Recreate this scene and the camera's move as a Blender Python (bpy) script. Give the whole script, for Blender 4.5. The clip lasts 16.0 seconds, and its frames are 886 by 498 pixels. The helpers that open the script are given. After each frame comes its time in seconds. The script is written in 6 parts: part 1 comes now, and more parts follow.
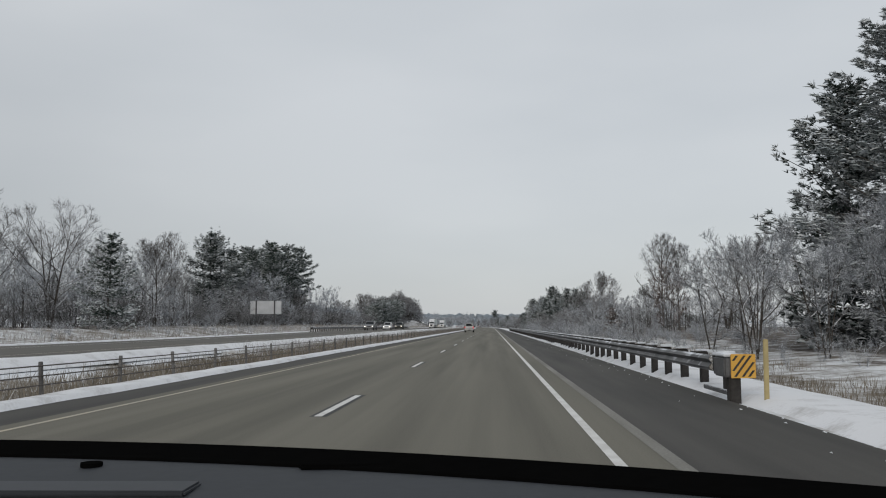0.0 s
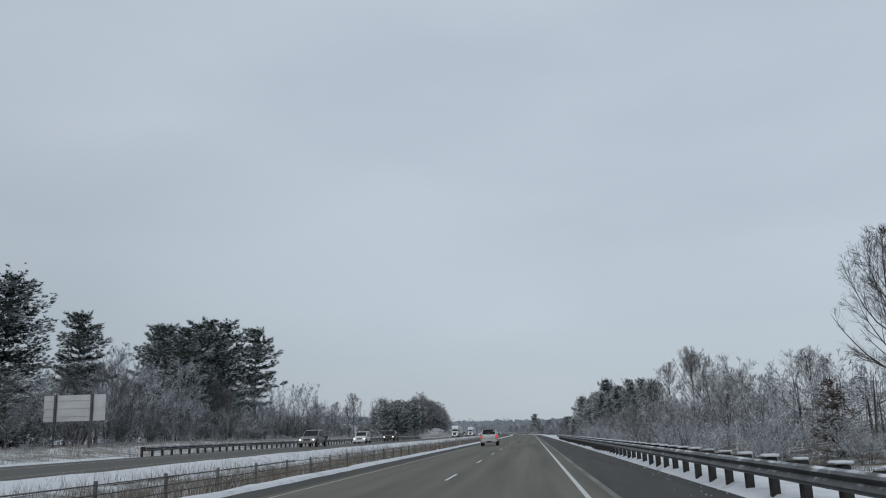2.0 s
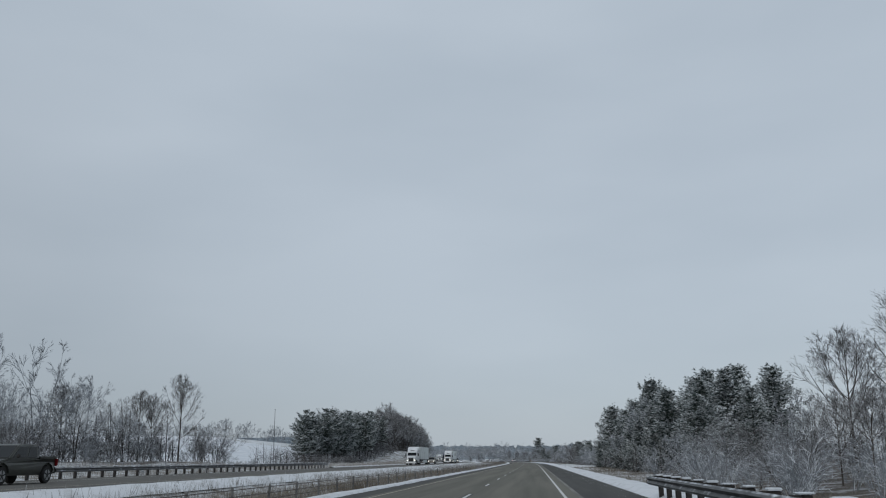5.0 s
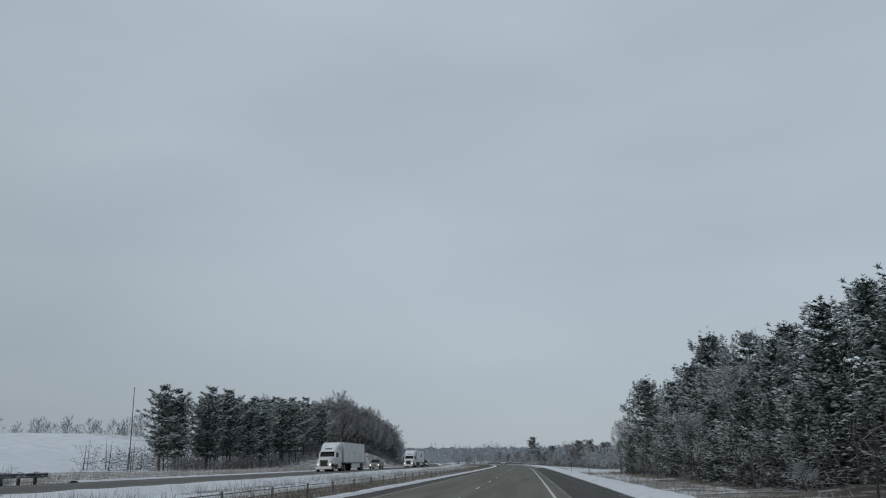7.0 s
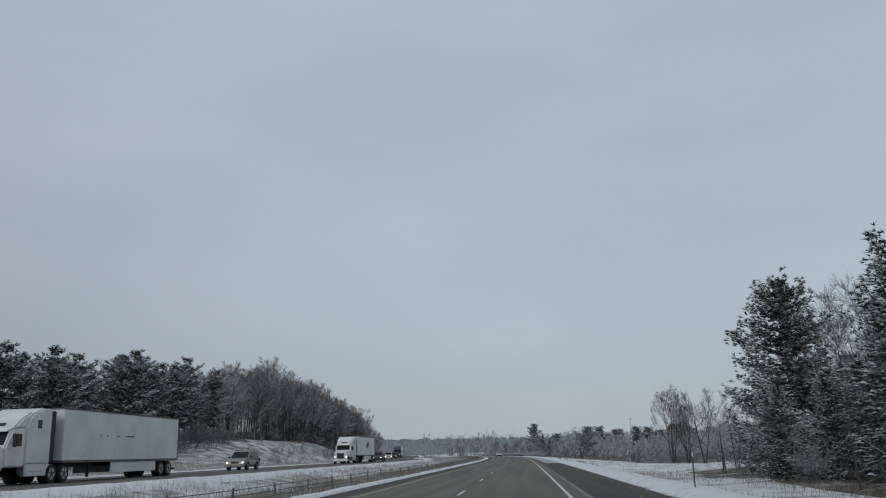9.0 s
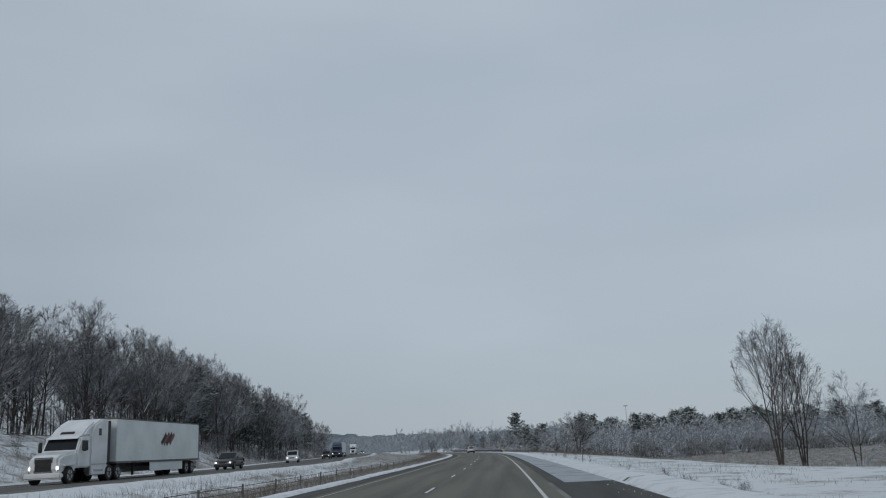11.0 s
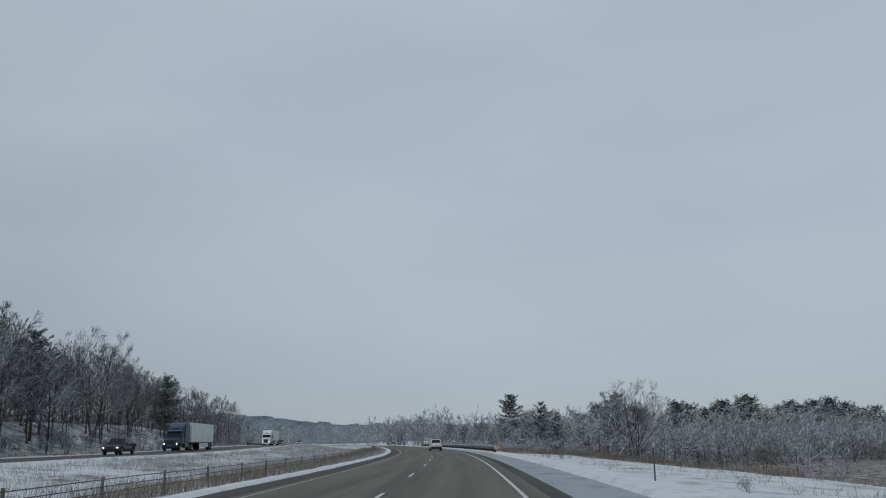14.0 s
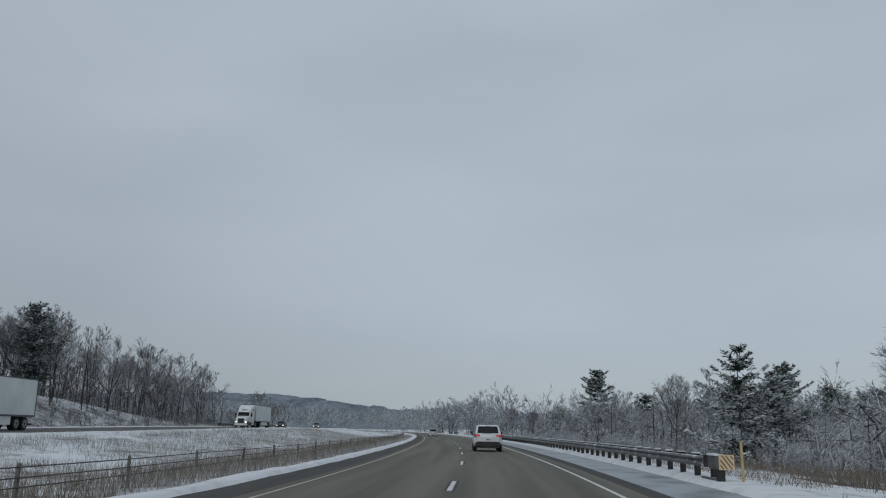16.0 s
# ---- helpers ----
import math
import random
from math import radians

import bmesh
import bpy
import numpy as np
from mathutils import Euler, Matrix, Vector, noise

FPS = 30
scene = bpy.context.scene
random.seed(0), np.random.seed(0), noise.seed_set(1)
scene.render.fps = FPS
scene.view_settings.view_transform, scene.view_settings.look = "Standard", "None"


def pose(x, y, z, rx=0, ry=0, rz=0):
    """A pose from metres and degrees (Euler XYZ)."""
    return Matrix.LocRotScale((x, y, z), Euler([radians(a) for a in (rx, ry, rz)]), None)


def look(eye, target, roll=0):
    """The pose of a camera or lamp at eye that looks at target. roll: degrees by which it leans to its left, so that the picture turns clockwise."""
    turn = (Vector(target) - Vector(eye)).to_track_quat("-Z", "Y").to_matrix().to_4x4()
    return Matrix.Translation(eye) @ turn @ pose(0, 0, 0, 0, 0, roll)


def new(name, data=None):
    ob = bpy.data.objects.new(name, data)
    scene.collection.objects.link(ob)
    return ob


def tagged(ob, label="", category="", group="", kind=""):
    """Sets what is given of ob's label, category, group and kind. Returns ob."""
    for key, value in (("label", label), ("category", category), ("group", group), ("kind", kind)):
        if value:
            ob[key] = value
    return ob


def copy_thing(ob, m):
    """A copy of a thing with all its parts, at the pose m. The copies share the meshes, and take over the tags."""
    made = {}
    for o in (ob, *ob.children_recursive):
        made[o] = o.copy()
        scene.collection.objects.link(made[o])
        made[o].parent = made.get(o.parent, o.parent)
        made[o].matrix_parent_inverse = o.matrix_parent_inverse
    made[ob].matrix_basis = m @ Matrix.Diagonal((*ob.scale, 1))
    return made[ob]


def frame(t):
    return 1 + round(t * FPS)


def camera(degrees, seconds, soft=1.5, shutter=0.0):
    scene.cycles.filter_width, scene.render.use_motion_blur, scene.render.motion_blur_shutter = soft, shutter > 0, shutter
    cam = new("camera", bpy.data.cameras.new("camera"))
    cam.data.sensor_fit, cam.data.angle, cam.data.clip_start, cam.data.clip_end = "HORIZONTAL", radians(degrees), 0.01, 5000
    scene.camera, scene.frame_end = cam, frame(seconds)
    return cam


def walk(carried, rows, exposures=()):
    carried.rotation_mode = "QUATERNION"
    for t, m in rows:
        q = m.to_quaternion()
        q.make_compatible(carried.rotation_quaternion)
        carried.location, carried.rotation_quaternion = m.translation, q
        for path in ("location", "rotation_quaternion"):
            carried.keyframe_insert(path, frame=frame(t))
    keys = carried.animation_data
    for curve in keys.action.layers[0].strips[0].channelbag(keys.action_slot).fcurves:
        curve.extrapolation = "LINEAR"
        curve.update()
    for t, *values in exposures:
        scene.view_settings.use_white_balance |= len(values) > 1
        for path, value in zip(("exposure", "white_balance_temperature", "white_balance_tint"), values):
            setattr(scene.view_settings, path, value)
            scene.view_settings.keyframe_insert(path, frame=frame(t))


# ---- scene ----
cam = camera(55.48, 16.0, soft=1.1)
# seconds, x, y, z, upward pitch, roll, yaw
PATH = [
    (0.0, 0.0, 0.0, 1.33, 5.22, 0.26, 1.65),
    (0.5, 0.66, 19.04, 1.34, 8.6, 0.87, 2.69),
    (1.0, 1.27, 38.08, 1.35, 9.46, 1.22, 3.39),
    (1.5, 1.84, 57.12, 1.36, 11.43, 1.69, 3.92),
    (2.0, 2.36, 76.16, 1.37, 12.44, 1.87, 4.25),
    (2.5, 2.87, 95.21, 1.38, 13.07, 1.77, 4.49),
    (3.0, 3.39, 114.25, 1.38, 13.34, 1.39, 4.55),
    (3.5, 3.93, 133.29, 1.39, 13.6, 1.0, 4.7),
    (4.0, 4.5, 152.33, 1.39, 13.75, 0.46, 4.59),
    (6.5, 7.42, 247.54, 1.38, 14.4, 1.05, 4.05),
    (7.0, 7.97, 266.58, 1.38, 14.25, 1.02, 4.0),
    (7.5, 8.47, 285.62, 1.39, 14.06, 1.22, 4.12),
    (8.0, 8.94, 304.67, 1.4, 13.88, 1.27, 4.15),
    (8.5, 9.36, 323.71, 1.42, 13.83, 1.57, 4.1),
    (9.0, 9.72, 342.76, 1.42, 13.7, 1.64, 4.03),
    (11.5, 12.26, 437.99, 1.42, 13.11, 2.78, 2.48),
    (12.0, 12.56, 457.03, 1.41, 12.78, 2.36, 1.98),
    (12.5, 12.89, 476.08, 1.41, 12.69, 1.99, 1.64),
    (13.0, 13.03, 495.12, 1.41, 12.49, 1.38, 1.54),
    (13.5, 13.26, 514.17, 1.4, 12.63, 1.02, 1.59),
    (14.0, 13.29, 533.22, 1.39, 12.87, 0.99, 1.85),
    (14.5, 13.06, 552.27, 1.38, 13.02, 0.93, 2.22),
    (15.0, 12.51, 571.31, 1.37, 13.0, 0.58, 2.89),
    (15.5, 11.72, 590.34, 1.36, 12.39, -0.14, 4.28),
    (16.0, 10.79, 609.37, 1.36, 12.12, -0.95, 5.88),
]
EXPOSURES = [(0.0, 0.33, 7200, 11), (0.5, 0.25, 6900, 10), (1.0, 0.2, 6800, 9.5), (1.6, 0.18, 6580, 8.5), (3.0, 0.18, 6480, 8), (4.2, 0.14, 6480, 8), (6.4, -0.03, 6480, 7), (9.2, -0.04, 6470, 7), (12.0, -0.05, 6390, 7), (14.5, -0.05, 6390, 7), (16.0, -0.07, 6470, 7)]
walk(cam, [(t, pose(x, y, z, 90 + up, roll, yaw)) for t, x, y, z, up, roll, yaw in PATH], EXPOSURES)

# ---- world and light: a bright overcast winter sky ----
SUN_UP, SUN_TURN = radians(28), radians(200)
world = bpy.data.worlds.new("overcast_sky")
scene.world = world
world.use_nodes = True
wn, wl = world.node_tree.nodes, world.node_tree.links
wn.clear()


def wnode(kind, **values):
    n = wn.new(kind)
    for key, value in values.items():
        n.inputs[key].default_value = value
    return n


sky = wn.new("ShaderNodeTexSky")
sky.sky_type, sky.sun_disc = "NISHITA", False
sky.sun_elevation, sky.sun_rotation = SUN_UP, SUN_TURN
sky_dim = wnode("ShaderNodeVectorMath")
sky_dim.operation = "SCALE"
sky_dim.inputs["Scale"].default_value = 0.08
wl.new(sky.outputs[0], sky_dim.inputs[0])
coords = wn.new("ShaderNodeTexCoord")
stretch = wn.new("ShaderNodeMapping")
stretch.inputs["Scale"].default_value = (1.0, 1.0, 3.2)
wl.new(coords.outputs["Generated"], stretch.inputs[0])
clouds = wnode("ShaderNodeTexNoise", Scale=1.7, Detail=4.0, Roughness=0.45)
wl.new(stretch.outputs[0], clouds.inputs["Vector"])
cloud_ramp = wn.new("ShaderNodeValToRGB")
cloud_ramp.color_ramp.elements[0].position, cloud_ramp.color_ramp.elements[1].position = 0.32, 0.68
cloud_ramp.color_ramp.elements[0].color = (0.385, 0.438, 0.505, 1)
cloud_ramp.color_ramp.elements[1].color = (0.46, 0.512, 0.58, 1)
wl.new(clouds.outputs["Fac"], cloud_ramp.inputs[0])
cover = wnode("ShaderNodeMix")
cover.data_type = "RGBA"
cover.inputs[0].default_value = 0.9
wl.new(sky_dim.outputs[0], cover.inputs[6])
wl.new(cloud_ramp.outputs[0], cover.inputs[7])
background = wnode("ShaderNodeBackground", Strength=1.0)
axis = wn.new("ShaderNodeSeparateXYZ")
wl.new(coords.outputs["Generated"], axis.inputs[0])
thin = wnode("ShaderNodeMapRange")
thin.inputs["From Min"].default_value, thin.inputs["From Max"].default_value = 0.0, 0.6
thin.inputs["To Min"].default_value, thin.inputs["To Max"].default_value = 0.97, 1.13
wl.new(axis.outputs["Z"], thin.inputs["Value"])
lift = wnode("ShaderNodeVectorMath")
lift.operation = "SCALE"
wl.new(cover.outputs[2], lift.inputs[0])
# the cloud is thicker towards the west
west = wnode("ShaderNodeMapRange")
west.interpolation_type = "SMOOTHSTEP"
west.inputs["From Min"].default_value, west.inputs["From Max"].default_value = -0.75, 0.2
west.inputs["To Min"].default_value, west.inputs["To Max"].default_value = 0.78, 1.0
slant = wn.new("ShaderNodeMath")
slant.operation = "MULTIPLY_ADD"
slant.inputs[1].default_value = 1.1
wl.new(axis.outputs["Z"], slant.inputs[0])
wl.new(axis.outputs["X"], slant.inputs[2])
wl.new(slant.outputs[0], west.inputs["Value"])
both = wn.new("ShaderNodeMath")
both.operation = "MULTIPLY"
wl.new(thin.outputs[0], both.inputs[0])
wl.new(west.outputs[0], both.inputs[1])
wl.new(both.outputs[0], lift.inputs["Scale"])
wl.new(lift.outputs[0], background.inputs[0])
world_out = wn.new("ShaderNodeOutputWorld")
wl.new(background.outputs[0], world_out.inputs[0])

sun_data = bpy.data.lights.new("sun", "SUN")
sun_data.energy, sun_data.angle, sun_data.color = 0.7, radians(25), (1.0, 0.97, 0.93)
sun = new("sun", sun_data)
sun.matrix_world = look((0, 0, 50), (0 - math.sin(SUN_TURN) * 30, 0 - math.cos(SUN_TURN) * 30, 50 - math.tan(SUN_UP) * 30))


# ---- materials ----
def material(name, base, rough=0.8, second=None, scale=3.0, fine=40.0, bump=0.2, depth=0.02, metal=0.0, spread=(0.35, 0.65),
             snow=0.0, snow_scale=2.0, snow_low=0.25, per_object=0.0, coords_kind="Object", spec=0.3, emit=0.0, stretch=None):
    """A procedural surface: two base tones over a broad and a fine noise, relief, and settled snow on upward faces."""
    m = bpy.data.materials.new(name)
    m.use_nodes = True
    n, l = m.node_tree.nodes, m.node_tree.links
    b = n["Principled BSDF"]
    b.inputs["Roughness"].default_value, b.inputs["Metallic"].default_value = rough, metal
    b.inputs["Specular IOR Level"].default_value = spec
    tc = n.new("ShaderNodeTexCoord")
    broad, small = n.new("ShaderNodeTexNoise"), n.new("ShaderNodeTexNoise")
    broad.inputs["Scale"].default_value, broad.inputs["Detail"].default_value = scale, 5
    small.inputs["Scale"].default_value, small.inputs["Detail"].default_value = fine, 3
    for k in (broad, small):
        l.new(tc.outputs[coords_kind], k.inputs["Vector"])
    if stretch:
        drawn = n.new("ShaderNodeMapping")
        drawn.inputs["Scale"].default_value = stretch
        l.new(tc.outputs[coords_kind], drawn.inputs[0])
        l.new(drawn.outputs[0], broad.inputs["Vector"])
    add = n.new("ShaderNodeMath")
    add.operation = "MULTIPLY_ADD"
    l.new(small.outputs["Fac"], add.inputs[0])
    add.inputs[1].default_value = 0.4
    l.new(broad.outputs["Fac"], add.inputs[2])
    ramp = n.new("ShaderNodeMapRange")
    ramp.inputs["From Min"].default_value, ramp.inputs["From Max"].default_value = spread[0] + 0.2, spread[1] + 0.2
    l.new(add.outputs[0], ramp.inputs["Value"])
    mix = n.new("ShaderNodeMix")
    mix.data_type = "RGBA"
    second = second or tuple(c * 0.75 for c in base)
    mix.inputs[6].default_value, mix.inputs[7].default_value = (*base, 1), (*second, 1)
    l.new(ramp.outputs[0], mix.inputs[0])
    colour = mix.outputs[2]
    if per_object:
        info = n.new("ShaderNodeObjectInfo")
        hue = n.new("ShaderNodeHueSaturation")
        vary = n.new("ShaderNodeMapRange")
        vary.inputs["To Min"].default_value, vary.inputs["To Max"].default_value = 1 - per_object, 1 + per_object
        l.new(info.outputs["Random"], vary.inputs["Value"])
        l.new(vary.outputs[0], hue.inputs["Value"])
        l.new(colour, hue.inputs["Color"])
        colour = hue.outputs[0]
    if snow:
        geo, sep = n.new("ShaderNodeNewGeometry"), n.new("ShaderNodeSeparateXYZ")
        l.new(geo.outputs["Normal"], sep.inputs[0])
        patch = n.new("ShaderNodeTexNoise")
        patch.inputs["Scale"].default_value, patch.inputs["Detail"].default_value = snow_scale, 4
        l.new(tc.outputs[coords_kind], patch.inputs["Vector"])
        top = n.new("ShaderNodeMath")
        top.operation = "MULTIPLY_ADD"
        l.new(patch.outputs["Fac"], top.inputs[0])
        top.inputs[1].default_value = 1.6
        l.new(sep.outputs["Z"], top.inputs[2])
        sramp = n.new("ShaderNodeMapRange")
        sramp.inputs["From Min"].default_value, sramp.inputs["From Max"].default_value = snow_low + 0.8, snow_low + 1.2
        sramp.inputs["To Max"].default_value = snow
        l.new(top.outputs[0], sramp.inputs["Value"])
        smix = n.new("ShaderNodeMix")
        smix.data_type = "RGBA"
        smix.inputs[7].default_value = (0.80, 0.83, 0.87, 1)
        l.new(colour, smix.inputs[6])
        l.new(sramp.outputs[0], smix.inputs[0])
        colour = smix.outputs[2]
    l.new(colour, b.inputs["Base Color"])
    if bump:
        bm = n.new("ShaderNodeBump")
        bm.inputs["Strength"].default_value, bm.inputs["Distance"].default_value = bump, depth
        l.new(add.outputs[0], bm.inputs["Height"])
        l.new(bm.outputs[0], b.inputs["Normal"])
    if emit:
        b.inputs["Emission Color"].default_value, b.inputs["Emission Strength"].default_value = (*base, 1), emit
    return m


SNOW = material("snow", (0.72, 0.74, 0.77), 0.7, (0.60, 0.63, 0.67), 0.35, 6, 0.5, 0.08)
FIELD = material("thin_snow_over_dead_grass", (0.65, 0.67, 0.69), 0.85, (0.20, 0.165, 0.125), 0.55, 5.5, 0.9, 0.12, spread=(0.5, 0.76))
CRUSTED_SNOW = material("roadside_snow", (0.69, 0.70, 0.72), 0.75, (0.33, 0.32, 0.31), 1.1, 14, 0.6, 0.05, spread=(0.5, 0.95))
# floor tone darkened for the shade under the trees, patched with snow
FOREST_FLOOR = material("shade_dark_floor_dusted_with_snow", (0.09, 0.075, 0.062), 0.95, (0.6, 0.61, 0.63), 0.5, 4, 0.8, 0.15, spread=(0.5, 0.82))
TURF = material("dead_turf_with_snow", (0.15, 0.125, 0.098), 0.95, (0.64, 0.66, 0.68), 0.6, 4.5, 0.9, 0.12, spread=(0.35, 0.64))
MARSH = material("dead_marsh_with_thin_snow", (0.125, 0.105, 0.084), 0.95, (0.6, 0.62, 0.64), 0.5, 4.5, 0.9, 0.12, spread=(0.42, 0.76))
ASPHALT = material("salted_asphalt", (0.16, 0.151, 0.122), 0.85, (0.098, 0.093, 0.075), 1.1, 45, 0.15, 0.01, coords_kind="UV", stretch=(1.0, 0.025, 1.0))
DARK_ASPHALT = material("dark_shoulder_asphalt", (0.066, 0.062, 0.056), 0.8, (0.036, 0.034, 0.031), 1.6, 40, 0.2, 0.01, coords_kind="UV", stretch=(1.0, 0.06, 1.0), spread=(0.3, 0.7))
TAPE = material("black_contrast_paint", (0.022, 0.022, 0.022), 0.7, (0.04, 0.04, 0.04), 3, 40, 0.1, 0.004)
OPPOSING_ASPHALT = material("opposing_asphalt", (0.118, 0.112, 0.098), 0.85, (0.09, 0.086, 0.078), 1.0, 45, 0.15, 0.01, coords_kind="UV", stretch=(1.0, 0.025, 1.0))
DUSTED = material("slushy_shoulder", (0.27, 0.295, 0.32), 0.45, (0.055, 0.06, 0.062), 1.1, 9, 0.3, 0.02, spread=(0.48, 0.74), spec=0.5, coords_kind="UV", stretch=(0.55, 0.4, 1.0))
WHITE_PAINT = material("road_paint_white", (0.66, 0.66, 0.64), 0.6, (0.52, 0.51, 0.49), 2.2, 40, 0.1, 0.004)
YELLOW_PAINT = material("road_paint_yellow", (0.44, 0.385, 0.29), 0.6, (0.36, 0.33, 0.28), 1.5, 40, 0.1, 0.004)
BARK = material("grey_bark", (0.075, 0.066, 0.058), 0.9, (0.04, 0.035, 0.031), 1.5, 18, 0.6, 0.03, snow=0.7, snow_low=0.4, per_object=0.2)
DARK_TWIG = material("dark_twigs", (0.05, 0.045, 0.043), 0.9, (0.085, 0.08, 0.08), 0.35, 5, 0, snow=0.3, snow_low=0.35, snow_scale=0.7, per_object=0.2)
TWIG = material("frosted_twigs", (0.07, 0.067, 0.066), 0.9, (0.17, 0.171, 0.176), 0.35, 5, 0, snow=0.45, snow_low=0.2, snow_scale=0.7, per_object=0.25)
# frost tone kept pale and bluish, also to stand in for distance haze
FROST_HAZE = material("frosted_hazy_twigs", (0.149, 0.161, 0.175), 0.9, (0.26, 0.28, 0.303), 0.5, 9, 0, snow=0.66, snow_low=0.1, per_object=0.2)
NEEDLES = material("pine_needles", (0.026, 0.044, 0.034), 0.8, (0.05, 0.068, 0.054), 0.7, 8, 0, snow=0.66, snow_low=0.28, snow_scale=0.9, per_object=0.25)
# needle copy with less snow, its green darkened for shade inside dense crowns
DARK_NEEDLES = material("shade_dark_pine_needles", (0.018, 0.032, 0.025), 0.8, (0.04, 0.058, 0.05), 0.7, 8, 0, snow=0.44, snow_low=0.36, snow_scale=0.9, per_object=0.25)
FROSTED_NEEDLES = material("frosted_needles", (0.075, 0.09, 0.088), 0.85, (0.20, 0.215, 0.22), 0.9, 8, 0, snow=0.5, snow_low=0.25, snow_scale=0.9)
SNOWY_NEEDLES = material("snow_on_needles", (0.66, 0.69, 0.71), 0.85, (0.21, 0.245, 0.24), 1.1, 9, 0, spread=(0.38, 0.62))
BROWN_LEAVES = material("withered_brown_leaves", (0.075, 0.057, 0.05), 0.85, (0.19, 0.165, 0.156), 0.9, 9, 0, snow=0.6, snow_low=0.25, snow_scale=0.9)
# filler twigs and trunks, coloured dark to give the woods a shaded inside
UNDERWOOD = material("shade_dark_underwood", (0.044, 0.04, 0.038), 0.95, (0.105, 0.103, 0.103), 0.4, 5, 0, snow=0.35, snow_low=0.3, snow_scale=0.5)
# the ridge's pale blue-grey has the distance haze mixed into it
HAZY_WOOD = material("haze_tinted_ridge", (0.24, 0.28, 0.315), 0.95, (0.13, 0.16, 0.182), 0.045, 0.35, 0.8, 2.5)
DRY_GRASS = material("dry_grass", (0.1, 0.082, 0.06), 0.9, (0.22, 0.195, 0.16), 0.15, 3, 0, snow=0.4, snow_low=0.2, snow_scale=0.4)
GALVANISED = material("galvanised_steel", (0.15, 0.152, 0.155), 0.6, (0.085, 0.087, 0.09), 1.2, 20, 0.1, 0.005, metal=0.3, snow=0.9, snow_low=0.75)
TIMBER = material("weathered_timber", (0.05, 0.046, 0.044), 0.9, (0.026, 0.024, 0.023), 3, 30, 0.4, 0.01, snow=0.9, snow_low=0.8)


# ---- small builders ----
def smooth(a, b, t):
    t = min(max((t - a) / (b - a), 0.0), 1.0)
    return t * t * (3 - 2 * t)


def mesh_object(name, verts, faces, mat, parent=None, label="", flat=True):
    me = bpy.data.meshes.new(name)
    me.from_pydata(verts, [], faces)
    me.materials.append(mat)
    if not flat:
        me.polygons.foreach_set("use_smooth", [True] * len(me.polygons))
    ob = new(name, me)
    if parent is not None:
        ob.parent = parent
    if label:
        tagged(ob, label)
    return ob


def part(name, bm, mat, parent=None, label="", flat=True):
    me = bpy.data.meshes.new(name)
    bm.to_mesh(me)
    bm.free()
    me.materials.append(mat)
    if not flat:
        me.polygons.foreach_set("use_smooth", [True] * len(me.polygons))
    ob = new(name, me)
    if parent is not None:
        ob.parent = parent
    if label:
        tagged(ob, label)
    return ob


def bm_box(bm, cx, cy, cz, sx, sy, sz, bevel=0.0):
    made = bmesh.ops.create_cube(bm, size=1.0, matrix=Matrix.Translation((cx, cy, cz)) @ Matrix.Diagonal((sx, sy, sz, 1)))
    if bevel:
        edges = list({e for v in made["verts"] for e in v.link_edges})
        bmesh.ops.bevel(bm, geom=edges, offset=bevel, segments=2, affect="EDGES")
    return bm


def box(cx, cy, cz, sx, sy, sz, bevel=0.0):
    return bm_box(bmesh.new(), cx, cy, cz, sx, sy, sz, bevel)


def cylinder(r, depth, m, segments=20, r2=None):
    bm = bmesh.new()
    bmesh.ops.create_cone(bm, cap_ends=True, segments=segments, radius1=r, radius2=r if r2 is None else r2, depth=depth, matrix=m)
    return bm


# ---- the plan of the road: x of the lane line by distance y, which bends left at the far end ----
BENDS = [(-400, .030), (0, .0295), (300, .0283), (440, .0215), (500, .0125), (540, .001), (580, -.015), (620, -.045), (660, -.087),
         (720, -.115), (800, -.14), (900, -.19), (1100, -.30), (1500, -.45), (3000, -.6)]
YS = np.arange(-400.0, 3000.1, 2.0)
SLOPES = np.interp(YS, [b[0] for b in BENDS], [b[1] for b in BENDS])
XS = np.concatenate([[0.0], np.cumsum((SLOPES[1:] + SLOPES[:-1]) * 1.0)])
XS += -2.6 - np.interp(0.0, YS, XS)


def lane_x(y):
    return float(np.interp(y, YS, XS))


def lane_slope(y):
    return float(np.interp(y, YS, SLOPES))


def at(u, y, z=0.0):
    """The place u metres to the right of the lane line, square to the road."""
    s = lane_slope(y)
    k = 1 / math.sqrt(1 + s * s)
    return (lane_x(y) + u * k, y - u * s * k, z)


def opposing(y):
    """How far left of the lane line the middle of the opposing carriageway lies."""
    return -20.6 - 2.0 * smooth(200, 400, y) - 11.5 * smooth(500, 620, y)


def opposing_z(y):
    return 0.22 + 0.28 * smooth(60, 170, y) + 0.7 * smooth(620, 760, y)


